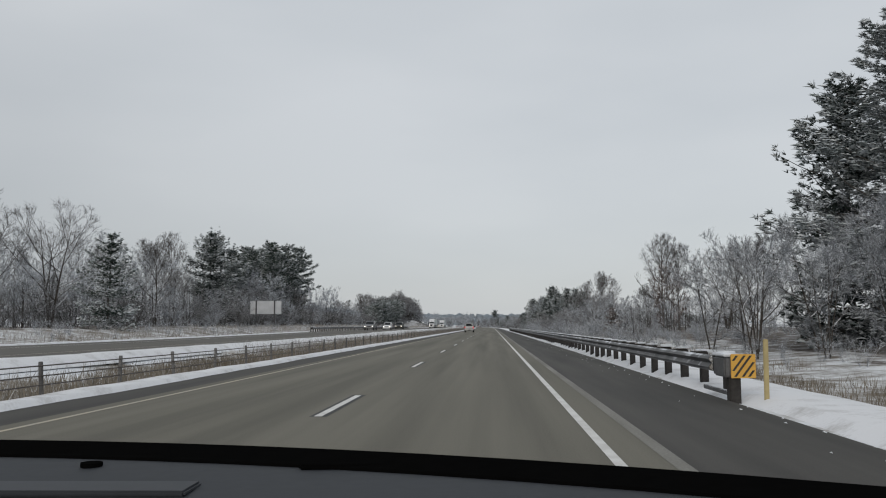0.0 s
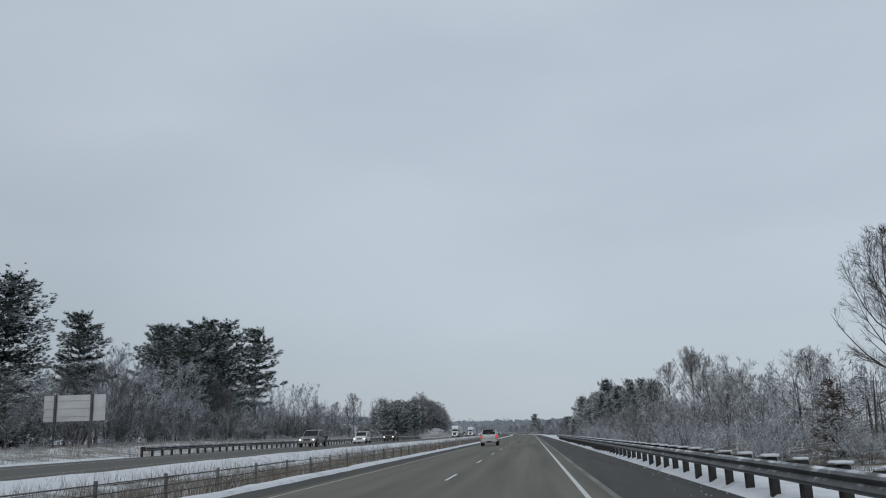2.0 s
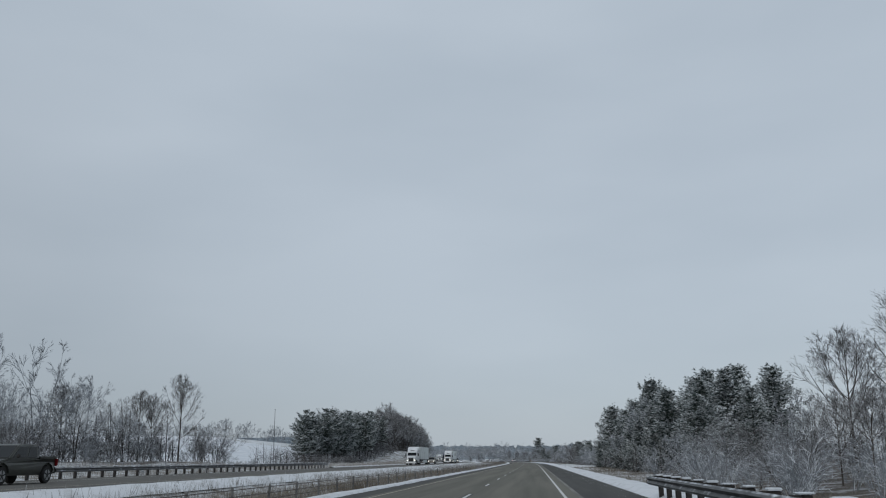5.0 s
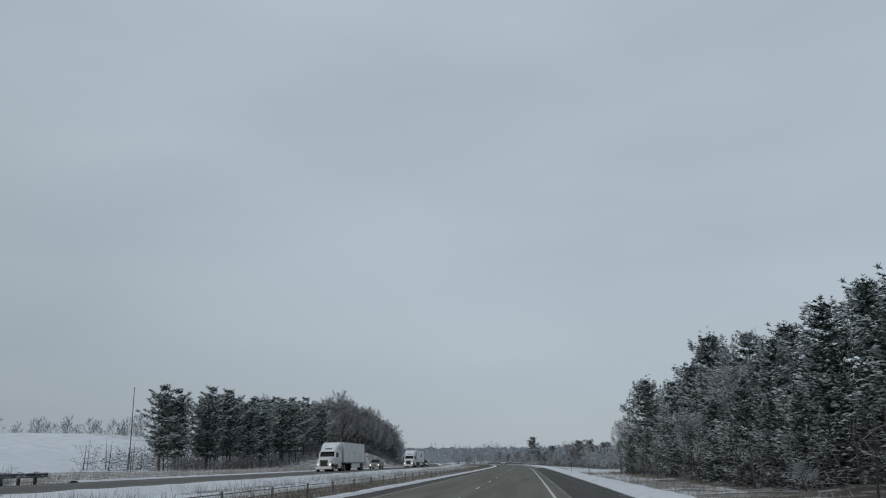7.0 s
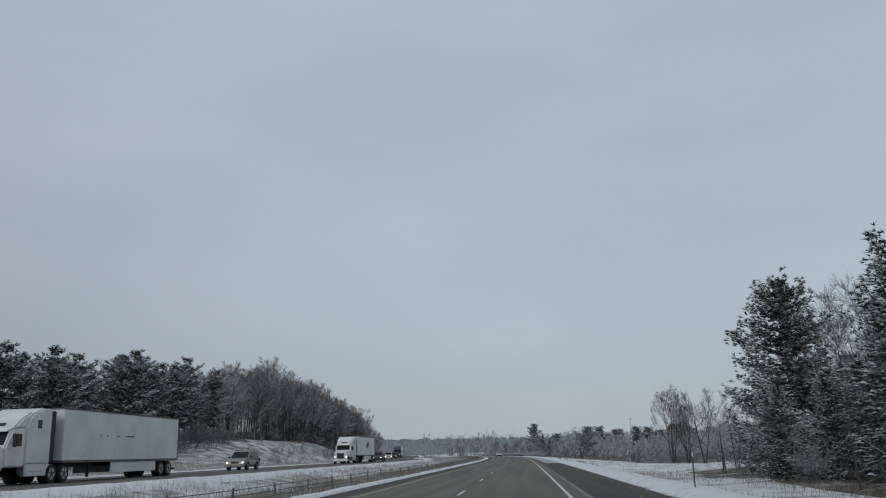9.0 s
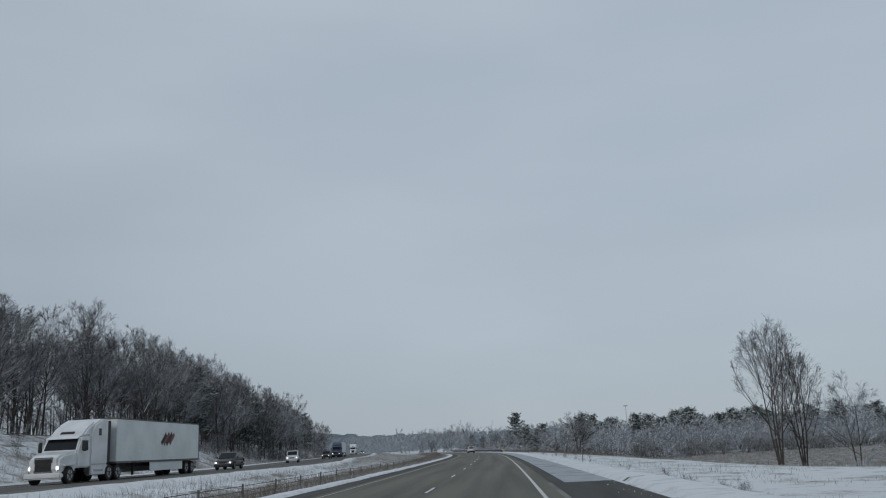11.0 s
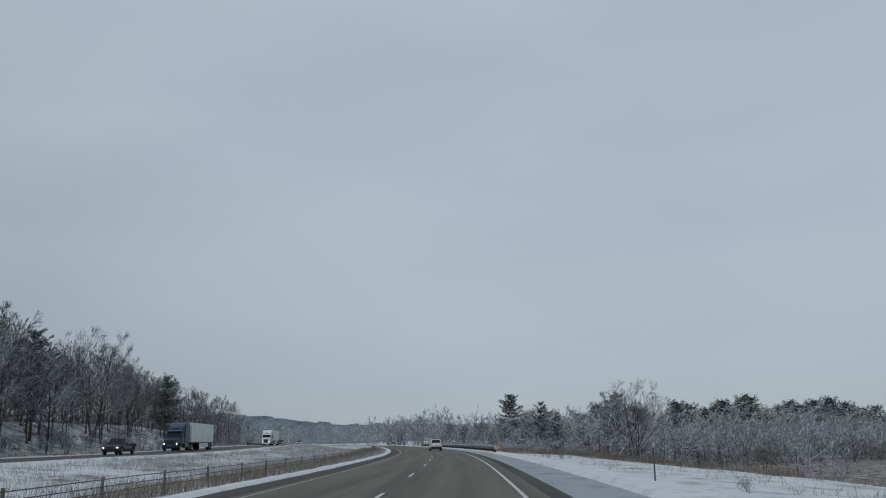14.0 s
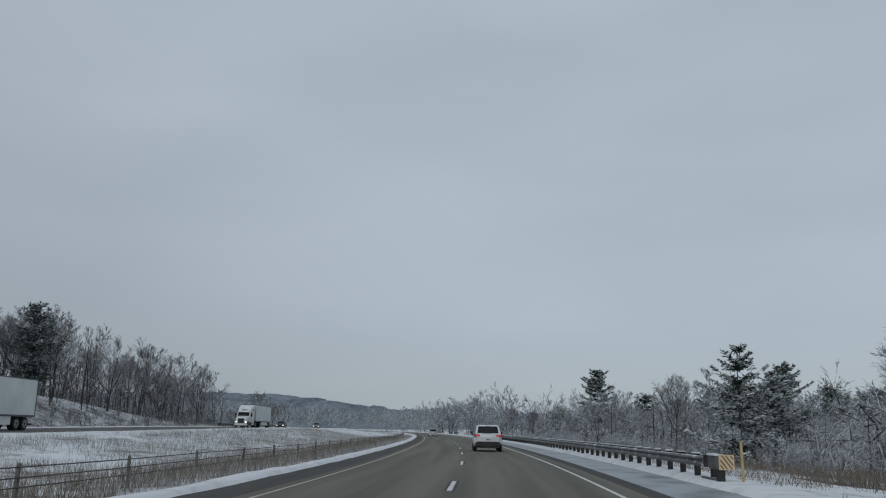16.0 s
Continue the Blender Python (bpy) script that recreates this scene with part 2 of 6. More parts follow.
def ground_z(u, y):
    """The height of the land beside the road."""
    o, oz = opposing(y), opposing_z(y)
    wob = 0.25 * noise.noise((u * 0.05, y * 0.03, 3.1)) + 0.12 * noise.noise((u * 0.2, y * 0.15, 7.7))
    if u > 7.4:
        away = smooth(7.4, 14, u)
        low = -0.9 * smooth(7.4, 12, u) + 1.6 * smooth(14, 40, u)
        open_field = smooth(420, 520, y) * (1 - smooth(900, 1000, y))
        z = -0.06 + low * (1 - 0.8 * open_field) - 6.0 * open_field * smooth(9, 62, u) + wob * away + 3.0 * smooth(60, 300, u) * (1 - open_field)
    elif u > -5.8:
        z = -0.06
    elif u > o + 6.9:
        span = (u + 5.8) / (o + 6.9 + 5.8)
        dip = math.sin(math.pi * min(span, 1)) ** 1.0
        z = -0.06 + (oz) * smooth(0.3, 1, span) - 0.45 * dip + wob * 0.5 * dip
    elif u > o - 6.9:
        z = oz - 0.06
    else:
        d = o - 6.9 - u
        bank = 4.2 * smooth(430, 490, y) * (1 - smooth(700, 800, y))
        z = oz - 0.06 + (0.5 + 0.6 * (1 - smooth(280, 340, y))) * smooth(0, 12, d) + bank * smooth(2, 16, d) + wob * smooth(0, 6, d) * 1.5 + 6 * smooth(60, 400, d) + 6.0 * smooth(25, 95, d) * smooth(335, 370, y) * (1 - smooth(560, 700, y))
    return z


def ground_at(u, y):
    return at(u, y, ground_z(u, y))


# ---- ground: one snowy sheet to the horizon ----
ALONG = [-400, -200, -100, -50] + [float(v) for v in range(-30, 860, 4)] + [880, 920, 980, 1060, 1160, 1300, 1500, 1800, 2200, 2900]
ACROSS = ([-2500, -1500, -900, -500, -300, -200, -140, -110, -90, -75, -62, -55, -50] + [-47 + 1.25 * i for i in range(33)] + [-5.8, -5.4, 0, 6.4, 7.4]
          + [8.4 + 1.3 * i for i in range(30)] + [50, 58, 70, 85, 110, 150, 210, 300, 500, 900, 1500, 2500])
ACROSS = sorted(set(round(a, 3) for a in ACROSS))
gv = [ground_at(u, y) for y in ALONG for u in ACROSS]
W = len(ACROSS)
gf = [(j * W + i, j * W + i + 1, (j + 1) * W + i + 1, (j + 1) * W + i) for j in range(len(ALONG) - 1) for i in range(W - 1)]
ground = mesh_object("ground", gv, gf, FIELD, flat=False)
for extra in (SNOW, FOREST_FLOOR, TURF, MARSH):
    ground.data.materials.append(extra)


def marsh_edge(y):
    """How far from the lane line the snow gives way to marsh grass."""
    return 16 + 34 * (1 - smooth(565, 635, y)) + 5 * noise.noise((y * 0.05, 1.0, 4.0))


def cover_kind(u, y):
    """What lies on the land: 0 thin snow, 1 clean snow, 2 forest floor coloured dark for shade, 3 dead turf, 4 marsh.
    """
    o = opposing(y)
    if u > 0 and 540 < y < 800 and u > marsh_edge(y):
        return 4
    if abs(u) > 66 + 5 * noise.noise((u * 0.1, y * 0.05, 2.0)):
        return 1 if u < 0 and 318 < y < 480 else 0
    w = 1.2 * noise.noise((u * 0.3, y * 0.11, 6.0))
    if u > 7:
        if y < 425 and u + 3 * w > (17.5 if y > 120 else 24) or 636 < y < 900 and u + 2 * w > 14.5:
            return 2
        if y < 300 and u > 11.5 + w or 300 <= y < 362 and u > 12.5 + w:
            return 3
        return 0
    if -6.1 > u > o + 6.5:
        if u > -10.6 + 2.5 * w or w > (0.0 if y < 420 else 0.35):
            return 3
        return 0 if w > -0.2 else 1
    if u < o - 7:
        d = o - 7 - u
        if y < 318 or 478 < y < 800:
            return 2 if d > 9.5 + 2 * w + 4.0 * (y > 478) else (3 if y < 478 or w > -0.25 else 0)
        return 1 if d > 22 and 318 < y < 480 else 3
    return 0


ground.data.polygons.foreach_set("material_index", [cover_kind(0.5 * (ACROSS[i] + ACROSS[i + 1]), 0.5 * (ALONG[j] + ALONG[j + 1]))
                                                     for j in range(len(ALONG) - 1) for i in range(W - 1)])
tagged(ground, "snow-covered verge, median and fields beside the highway", "ground", kind="structure")


def strip(name, u0, u1, y0, y1, z, mat, step=6.0, label="", category="", rise=None, shift=None, parent=None, thick=0.0):
    """A ribbon of surface along the road, from u0 to u1 beside the lane line."""
    n = max(1, int(round((y1 - y0) / step)))
    v, f = [], []
    for i in range(n + 1):
        y = y0 + (y1 - y0) * i / n
        d = shift(y) if shift else 0.0
        zz = z + (rise(y) if rise else 0.0)
        v += [at(u0 + d, y, zz), at(u1 + d, y, zz)]
        if i:
            f.append((2 * i - 2, 2 * i - 1, 2 * i + 1, 2 * i))
    if thick:
        m = len(v)
        v += [(a, b, c - thick) for a, b, c in v]
        for i in range(1, n + 1):
            f += [(m + 2 * i - 2, 2 * i - 2, 2 * i, m + 2 * i), (2 * i - 1, m + 2 * i - 1, m + 2 * i + 1, 2 * i + 1)]
    ob = mesh_object(name, v, f, mat, parent)
    flat_map = ob.data.uv_layers.new(name="along_road")
    ids = np.empty(len(ob.data.loops), dtype=np.int32)
    ob.data.loops.foreach_get("vertex_index", ids)
    k = ids % (2 * n + 2)
    flat_map.data.foreach_set("uv", np.stack([np.where(k % 2, u1, u0), y0 + (y1 - y0) * (k // 2) / n], 1).astype(np.float32).ravel())
    return tagged(ob, label, category, kind="structure") if label else ob


ROAD_END = 1500
strip("road", -4.1, 4.4, -60, ROAD_END, 0.0, ASPHALT, label="salt-bleached grey asphalt carriageway with two lanes", category="road", thick=0.08)
strip("shoulder_left", -5.25, -4.1, -60, ROAD_END, -0.004, DARK_ASPHALT, label="dark asphalt inner shoulder beside the snowy median", category="road", thick=0.08)
strip("shoulder_right", 4.4, 6.75, -60, 452, -0.004, DARK_ASPHALT, label="dark asphalt outer shoulder dusted with snow", category="road", thick=0.08)
strip("shoulder_edge", 4.4, 4.95, 452, ROAD_END, -0.004, DARK_ASPHALT, label="dark asphalt strip beside the edge line", category="road", thick=0.08)
strip("shoulder_dusted", 4.95, 6.75, 452, ROAD_END, -0.004, DUSTED, label="outer shoulder glazed with slush and drifted snow", category="road", thick=0.08)
strip("opposing_road", -6.9, 5.9, -60, ROAD_END, 0.0, OPPOSING_ASPHALT, label="asphalt carriageway of the opposing traffic", category="road", rise=opposing_z, shift=opposing, thick=0.08)


def ragged(name, u0, u1, y0, y1, z, mat, label, wander=0.25, step=1.5, rise=None, shift=None, crown=0.06):
    """A low bank of ploughed snow with uneven edges."""
    n = int((y1 - y0) / step)
    v, f = [], []
    for i in range(n + 1):
        y = y0 + (y1 - y0) * i / n
        d = shift(y) if shift else 0.0
        zz = z + (rise(y) if rise else 0.0)
        a = u0 + wander * noise.noise((y * 0.23, u0, 0.5)) + 0.4 * wander * noise.noise((y * 0.9, u0, 4.5))
        b = u1 + 0.5 * wander * noise.noise((y * 0.31, u1, 9.5)) + 0.35 * wander * noise.noise((y * 1.1, u1, 2.5))
        for k in range(5):
            t = k / 4
            h = crown * math.sin(math.pi * t) * (1 + 0.6 * noise.noise((y * 0.5, t * 2, u0)))
            v.append(at(a + (b - a) * t + d, y, zz + h - (0.3 if k in (0, 4) else 0)))
        if i:
            f += [(5 * i - 5 + k, 5 * i - 4 + k, 5 * i + 1 + k, 5 * i + k) for k in range(4)]
    return tagged(mesh_object(name, v, f, mat, flat=False), label, "snow bank", kind="structure")


ragged("snow_bank_left", -6.15, -5.0, -40, 1000, 0.02, CRUSTED_SNOW, "ploughed snow strip along the inner shoulder", 0.25, crown=0.09)
ragged("snow_bank_right", 6.6, 9.3, -40, 452, 0.0, CRUSTED_SNOW, "ploughed snow strip along the outer shoulder", 0.35, crown=0.1)
ragged("snow_bank_field", 6.6, 9.0, 452, 1000, 0.0, CRUSTED_SNOW, "ploughed snow strip beside the slushy shoulder", 0.3, crown=0.1)
ragged("snow_bank_median", 5.8, 8.2, -40, 1000, 0.0, CRUSTED_SNOW, "ploughed snow along the opposing carriageway", 0.5, rise=opposing_z, shift=opposing, crown=0.1)
for y0, y1 in ((-40, 138), (326, 1000)):
    ragged("snow_bank_far", -7.9, -6.7, y0, y1, 0.0, CRUSTED_SNOW, "ploughed snow on the far verge of the opposing carriageway", 0.5, rise=opposing_z, shift=opposing, crown=0.12)

PALE_SEAM = material("salt_crusted_joint", (0.24, 0.235, 0.215), 0.85, (0.13, 0.125, 0.11), 1.4, 30, 0.2, 0.01, coords_kind="UV", stretch=(1.0, 0.1, 1.0))
strip("road_joint", 4.3, 4.46, -40, 452, 0.003, PALE_SEAM, 3.0, "pale salt-crusted joint between lane and shoulder", "road")


def spatters(name, count, y0, y1, u0, u1, size, seed, label):
    """Thin ragged scraps of snow lying on the asphalt, past counting."""
    rng = np.random.default_rng(seed)
    v, f = [], []
    for _ in range(count):
        y, u = rng.uniform(y0, y1), u1 - (u1 - u0) * rng.random() ** 2
        r = rng.uniform(*size)
        ring = [at(u + 0.45 * r * math.cos(a) * q, y + 1.6 * r * math.sin(a) * q, 0.004) for a, q in zip(np.arange(7) * 0.8976, rng.uniform(0.4, 1.2, 7))]
        base = len(v)
        v += ring + [at(u, y, 0.018)]
        f += [(base + k, base + (k + 1) % 7, base + 7) for k in range(7)]
    return tagged(mesh_object(name, v, f, CRUSTED_SNOW, flat=False), label, "snow", kind="stuff")


spatters("snow_scraps", 900, 0, 452, 5.8, 6.75, (0.015, 0.055), 61, "scraps of snow scattered over the dark shoulder")
# ---- painted lines ----
strip("edge_line_right", 3.75, 3.865, -40, 1200, 0.004, WHITE_PAINT, 3.0, "solid white edge line", "road marking")
strip("edge_line_left", -3.79, -3.70, -40, 1200, 0.004, YELLOW_PAINT, 3.0, "worn pale yellow edge line", "road marking")
strip("opposing_edge_line_far", -3.74, -3.6, -40, 1200, 0.004, WHITE_PAINT, 3.0, "solid white edge line of the opposing road", "road marking", rise=opposing_z, shift=opposing)
strip("opposing_edge_line_near", 3.6, 3.72, -40, 1200, 0.004, YELLOW_PAINT, 3.0, "worn yellow edge line of the opposing road", "road marking", rise=opposing_z, shift=opposing)
lane_line = tagged(new("lane_line"), "broken white line between the two lanes", "road marking", kind="structure")
for k in range(-3, 60):
    y0 = 12.6 + 15.04 * k
    strip("contrast_border", -0.125, 0.14, y0 - 0.04, y0 + 3.95, 0.002, TAPE, 2.2, parent=lane_line)
    strip("dash", -0.06, 0.06, y0, y0 + 3.8, 0.004, WHITE_PAINT, 1.9, parent=lane_line)



# ---- trees ----
def frame_of(d):
    d = d / (np.linalg.norm(d, axis=-1, keepdims=True) + 1e-9)
    a = np.where(np.abs(d[..., 2:3]) > 0.9, np.array([1.0, 0, 0]), np.array([0, 0, 1.0]))
    x = np.cross(d, a)
    x /= np.linalg.norm(x, axis=-1, keepdims=True) + 1e-9
    return x, np.cross(d, x)


def tubes(p0, p1, r0, r1):
    """Three-sided tapered limbs from arrays of ends and radii: vertices and faces."""
    p0, p1, r0, r1 = (np.asarray(a, float) for a in (p0, p1, r0, r1))
    x, y = frame_of(p1 - p0)
    rings = []
    for p, r in ((p0, r0), (p1, r1)):
        for k in range(3):
            a = 2 * math.pi * k / 3
            rings.append(p + r[:, None] * (x * math.cos(a) + y * math.sin(a)))
    v = np.stack(rings, 1).reshape(-1, 3)
    base = np.arange(len(p0))[:, None, None] * 6
    q = np.array([[0, 1, 4, 3], [1, 2, 5, 4], [2, 0, 3, 5]])[None]
    return v, (base + q).reshape(-1, 4)


def cones(p0, p1, r):
    """Twigs: three-sided, running to a point."""
    p0, p1, r = np.asarray(p0, float), np.asarray(p1, float), np.asarray(r, float)
    x, y = frame_of(p1 - p0)
    v = np.stack([p0 + r[:, None] * (x * math.cos(2.094 * k) + y * math.sin(2.094 * k)) for k in range(3)] + [p1], 1).reshape(-1, 3)
    base = np.arange(len(p0))[:, None, None] * 4
    return v, (base + np.array([[0, 1, 3], [1, 2, 3], [2, 0, 3]])[None]).reshape(-1, 3)


def slivers(rng, p0, p1, r):
    """The finest twig ends: thin blades a finger wide at most."""
    d = p1 - p0
    w = np.cross(d, rng.normal(0, 1, d.shape))
    w *= (np.asarray(r) / (np.linalg.norm(w, axis=1) + 1e-9))[:, None]
    v = np.stack([p0 - w, p0 + w, p1], 1).reshape(-1, 3)
    return v, np.arange(len(p0) * 3).reshape(-1, 3)


def joined(pieces):
    vs, fs, n = [], [], 0
    for v, f in pieces:
        vs.append(v)
        fs += (f + n).tolist()
        n += len(v)
    return np.concatenate(vs).tolist(), fs


def grow(rng, p, d, length, r, count, spread, along=(0.25, 1.0), shorten=0.6, up=0.25):
    """Children of branches p + d * length: start, direction, length and radius."""
    n = len(p)
    f = rng.uniform(along[0], along[1], (n, count))
    start = p[:, None] + d[:, None] * (length[:, None] * f)[..., None]
    x, y = frame_of(d)
    a = rng.uniform(0, 2 * math.pi, (n, count))
    side = x[:, None] * np.cos(a)[..., None] + y[:, None] * np.sin(a)[..., None]
    s = rng.uniform(spread * 0.7, spread * 1.3, (n, count))
    nd = d[:, None] * np.cos(s)[..., None] + side * np.sin(s)[..., None]
    nd[..., 2] += up
    nd /= np.linalg.norm(nd, axis=-1, keepdims=True)
    nl = length[:, None] * shorten * (1.25 - 0.6 * f) * rng.uniform(0.75, 1.25, (n, count))
    nr = r[:, None] * (1 - 0.65 * f) * rng.uniform(0.45, 0.65, (n, count))
    return start.reshape(-1, 3), nd.reshape(-1, 3), nl.ravel(), nr.ravel()


def limb_paths(rng, p, d, length, steps, up=0.5, wobble=0.1):
    """Curved limbs from arrays of feet, directions and lengths: points of shape (n, steps + 1, 3)."""
    pts = [p]
    d = d / np.linalg.norm(d, axis=1, keepdims=True)
    for _ in range(steps):
        p = p + d * (length / steps)[:, None]
        pts.append(p)
        d = d + rng.normal(0, wobble, d.shape)
        d[:, 2] += up / steps
        d = d / np.linalg.norm(d, axis=1, keepdims=True)
    return np.stack(pts, 1)


def path_tubes(pts, r0, r1):
    """Tapered tubes along limb paths."""
    steps = pts.shape[1] - 1
    out = []
    for i in range(steps):
        a, b = i / steps, (i + 1) / steps
        out.append(tubes(pts[:, i], pts[:, i + 1], r0 * (1 - a) + r1 * a, r0 * (1 - b) + r1 * b))
    return out


def sprout(rng, pts, r0, count, angle, shorten, along=(0.2, 1.0), taper=0.7):
    """Shoots that leave limb paths: start, direction, length and radius."""
    n, k = len(pts), pts.shape[1] - 1
    f = rng.uniform(along[0], along[1], (n, count))
    seg = np.minimum((f * k).astype(int), k - 1)
    rows = np.arange(n)[:, None]
    a, b = pts[rows, seg], pts[rows, seg + 1]
    start = a + (b - a) * (f * k - seg)[..., None]
    d = (b - a).reshape(-1, 3)
    d = d / (np.linalg.norm(d, axis=1, keepdims=True) + 1e-9)
    turn = rng.uniform(angle * 0.7, angle * 1.3, n * count)
    nd = forked(rng, d, turn, rng.uniform(0, 2 * math.pi, n * count))
    size = np.linalg.norm(np.diff(pts, axis=1), axis=2).sum(1)
    nl = (size[:, None] * shorten * (1.2 - 0.7 * f) * rng.uniform(0.6, 1.3, (n, count))).ravel()
    nr = (np.broadcast_to(np.asarray(r0)[:, None], (n, count)) * (1 - taper * f) * 0.55).ravel()
    return start.reshape(-1, 3), nd, nl, nr


def forked(rng, d, angle, azimuth):
    """Directions turned from d by an angle about an azimuth, each an array."""
    x, y = frame_of(d)
    side = x * np.cos(azimuth)[:, None] + y * np.sin(azimuth)[:, None]
    out = d * np.cos(angle)[:, None] + side * np.sin(angle)[:, None]
    return out / np.linalg.norm(out, axis=1, keepdims=True)


def to_envelope(p, d, centre, radii):
    """How far the rays p + d * t run before they leave an ellipsoid that bounds a crown."""
    q, e = (p - centre) / radii, d / radii
    a, b, c = (e * e).sum(1), (q * e).sum(1), (q * q).sum(1) - 1
    return (-b + np.sqrt(np.maximum(b * b - a * c, 0))) / a


def bare_tree_shape(seed, height, wide=0.3, stems=1, limbs=17, forks=8, shoots=6, twigs=5, fine=1, twig=0.012, low=0.2, trunk=0.8, up=0.75, gnarl=0.06, open_angle=0.75, curve=3, girth=1.0):
    """One leafless tree: upright stems, limbs that curve upwards to a rounded crown, and three orders of ever finer twigs."""
    rng = np.random.default_rng(seed)
    a = rng.uniform(0, 6.28) + np.arange(stems) * 6.28 / stems
    lean = rng.uniform(0.5, 1.0, stems) * wide * 0.55 if stems > 1 else rng.uniform(0, 0.06, 1)
    foot = np.stack([np.cos(a) * 0.15 * (stems > 1), np.sin(a) * 0.15 * (stems > 1), np.full(stems, -0.25)], 1)
    d = np.stack([np.cos(a) * lean, np.sin(a) * lean, np.ones(stems)], 1)
    tall = height * trunk * rng.uniform(0.9, 1.08, stems)
    stem = limb_paths(rng, foot, d, tall, 7, 0.12, gnarl * 0.45)
    r = np.full(stems, girth * height * 0.0125 / stems ** 0.4)
    wood = path_tubes(stem, r, r * 0.16)
    centre = np.array([0, 0, height * (0.54 + low * 0.3)])
    radii = np.array([height * wide, height * wide, height * (0.46 - low * 0.3)])
    n = max(3, limbs // stems)
    f = low + (1 - low) * np.sort(rng.uniform(0, 1, (stems, n)), 1) * 0.97
    seg = np.minimum((f * 7).astype(int), 6)
    rows = np.arange(stems)[:, None]
    start = (stem[rows, seg] + (stem[rows, seg + 1] - stem[rows, seg]) * (f * 7 - seg)[..., None]).reshape(-1, 3)
    g = ((f - low) / (1 - low)).ravel()
    az = rng.uniform(0, 6.28) + np.arange(stems * n) * 2.4 + rng.normal(0, 0.3, stems * n)
    ang = open_angle * (1.15 - 0.55 * g) * rng.uniform(0.75, 1.25, stems * n)
    ld = np.stack([np.cos(az) * np.sin(ang), np.sin(az) * np.sin(ang), np.cos(ang)], 1)
    mean = ld + [0, 0, up * 0.45]
    mean /= np.linalg.norm(mean, axis=1, keepdims=True)
    ll = np.clip(to_envelope(start, mean, centre, radii), 0.06 * height, height) * rng.uniform(0.82, 1.04, stems * n)
    lr = np.repeat(r, n) * (1 - 0.8 * f.ravel()) * 0.62
    limb = limb_paths(rng, start, ld, ll, curve + 2, up, gnarl)
    wood += path_tubes(limb, lr, lr * 0.22)
    bp, bd, bl, br = sprout(rng, limb, lr, forks, 0.58, 0.45, (0.15, 0.97))
    bd = bd + [0, 0, up * 0.2]
    bd /= np.linalg.norm(bd, axis=1, keepdims=True)
    bl = np.minimum(bl, to_envelope(bp, bd, centre, radii) * rng.uniform(0.8, 1.05, len(bp)) + 0.25)
    bough = limb_paths(rng, bp, bd, bl, curve, up * 0.4, gnarl)
    br = np.maximum(br, twig * 1.1)
    crown = path_tubes(bough, br, np.maximum(br * 0.3, twig * 0.6))
    sp, sd, sl, sr = sprout(rng, bough, br, shoots, 0.55, 0.55, (0.1, 1.0))
    shoot = limb_paths(rng, sp, sd, np.clip(sl, 0.4, 0.13 * height), 1, up * 0.3, gnarl)
    crown.append(cones(shoot[:, 0], shoot[:, 1], np.full(len(shoot), twig * 0.95)) if curve > 1 else slivers(rng, shoot[:, 0], shoot[:, 1], np.full(len(shoot), twig * 1.1)))
    tp, td, tl, tr = sprout(rng, shoot, sr, twigs, 0.42, 0.7, (0.1, 1.0))
    tl = np.clip(tl, 0.35, 0.08 * height)
    crown.append(slivers(rng, tp, tp + td * tl[:, None], np.full(len(tp), twig)))
    if fine:
        ends = np.stack([tp, tp + td * tl[:, None]], 1)
        fp, fd, fl, _ = sprout(rng, ends, np.full(len(tp), twig), fine, 0.5, 0.75, (0.15, 0.9))
        crown.append(slivers(rng, fp, fp + fd * np.clip(fl, 0.25, 0.9)[:, None], np.full(len(fp), twig * 0.85)))
    return joined(wood), joined(crown)


def shrub_shape(seed, height, stems=9, branches=6, twigs=6, fine=3, twig=0.012):
    rng = np.random.default_rng(seed)
    a = rng.uniform(0, 2 * math.pi, stems)
    lean = rng.uniform(0.1, 0.8, stems)
    p = np.stack([np.cos(a) * 0.2, np.sin(a) * 0.2, np.full(stems, -0.15)], 1) * [height * .5, height * .5, 1]
    d = np.stack([np.cos(a) * lean, np.sin(a) * lean, np.ones(stems)], 1)
    d /= np.linalg.norm(d, axis=1, keepdims=True)
    ln = height * rng.uniform(0.6, 1.05, stems)
    r = np.full(stems, 0.007 * height + 0.006)
    wood = [tubes(p, p + d * ln[:, None], r, r * 0.3)]
    bp, bd, bl, br = grow(rng, p, d, ln, r, branches, 0.6, (0.12, 1.0), 0.5, 0.15)
    crown = [tubes(bp, bp + bd * bl[:, None], np.maximum(br, twig), np.maximum(br * 0.3, twig * 0.6))]
    tp, td, tl, tr = grow(rng, bp, bd, bl, br, twigs, 0.7, (0.1, 1.0), 0.6, 0.05)
    crown.append(slivers(rng, tp, tp + td * tl[:, None], np.maximum(tr, twig) * 1.2))
    if fine:
        fp, fd, fl, fr = grow(rng, tp, td, tl, tr, fine, 0.7, (0.1, 1.0), 0.6, 0.0)
        crown.append(slivers(rng, fp, fp + fd * np.maximum(fl, 0.25)[:, None], np.full(len(fp), twig)))
    return joined(wood), joined(crown)


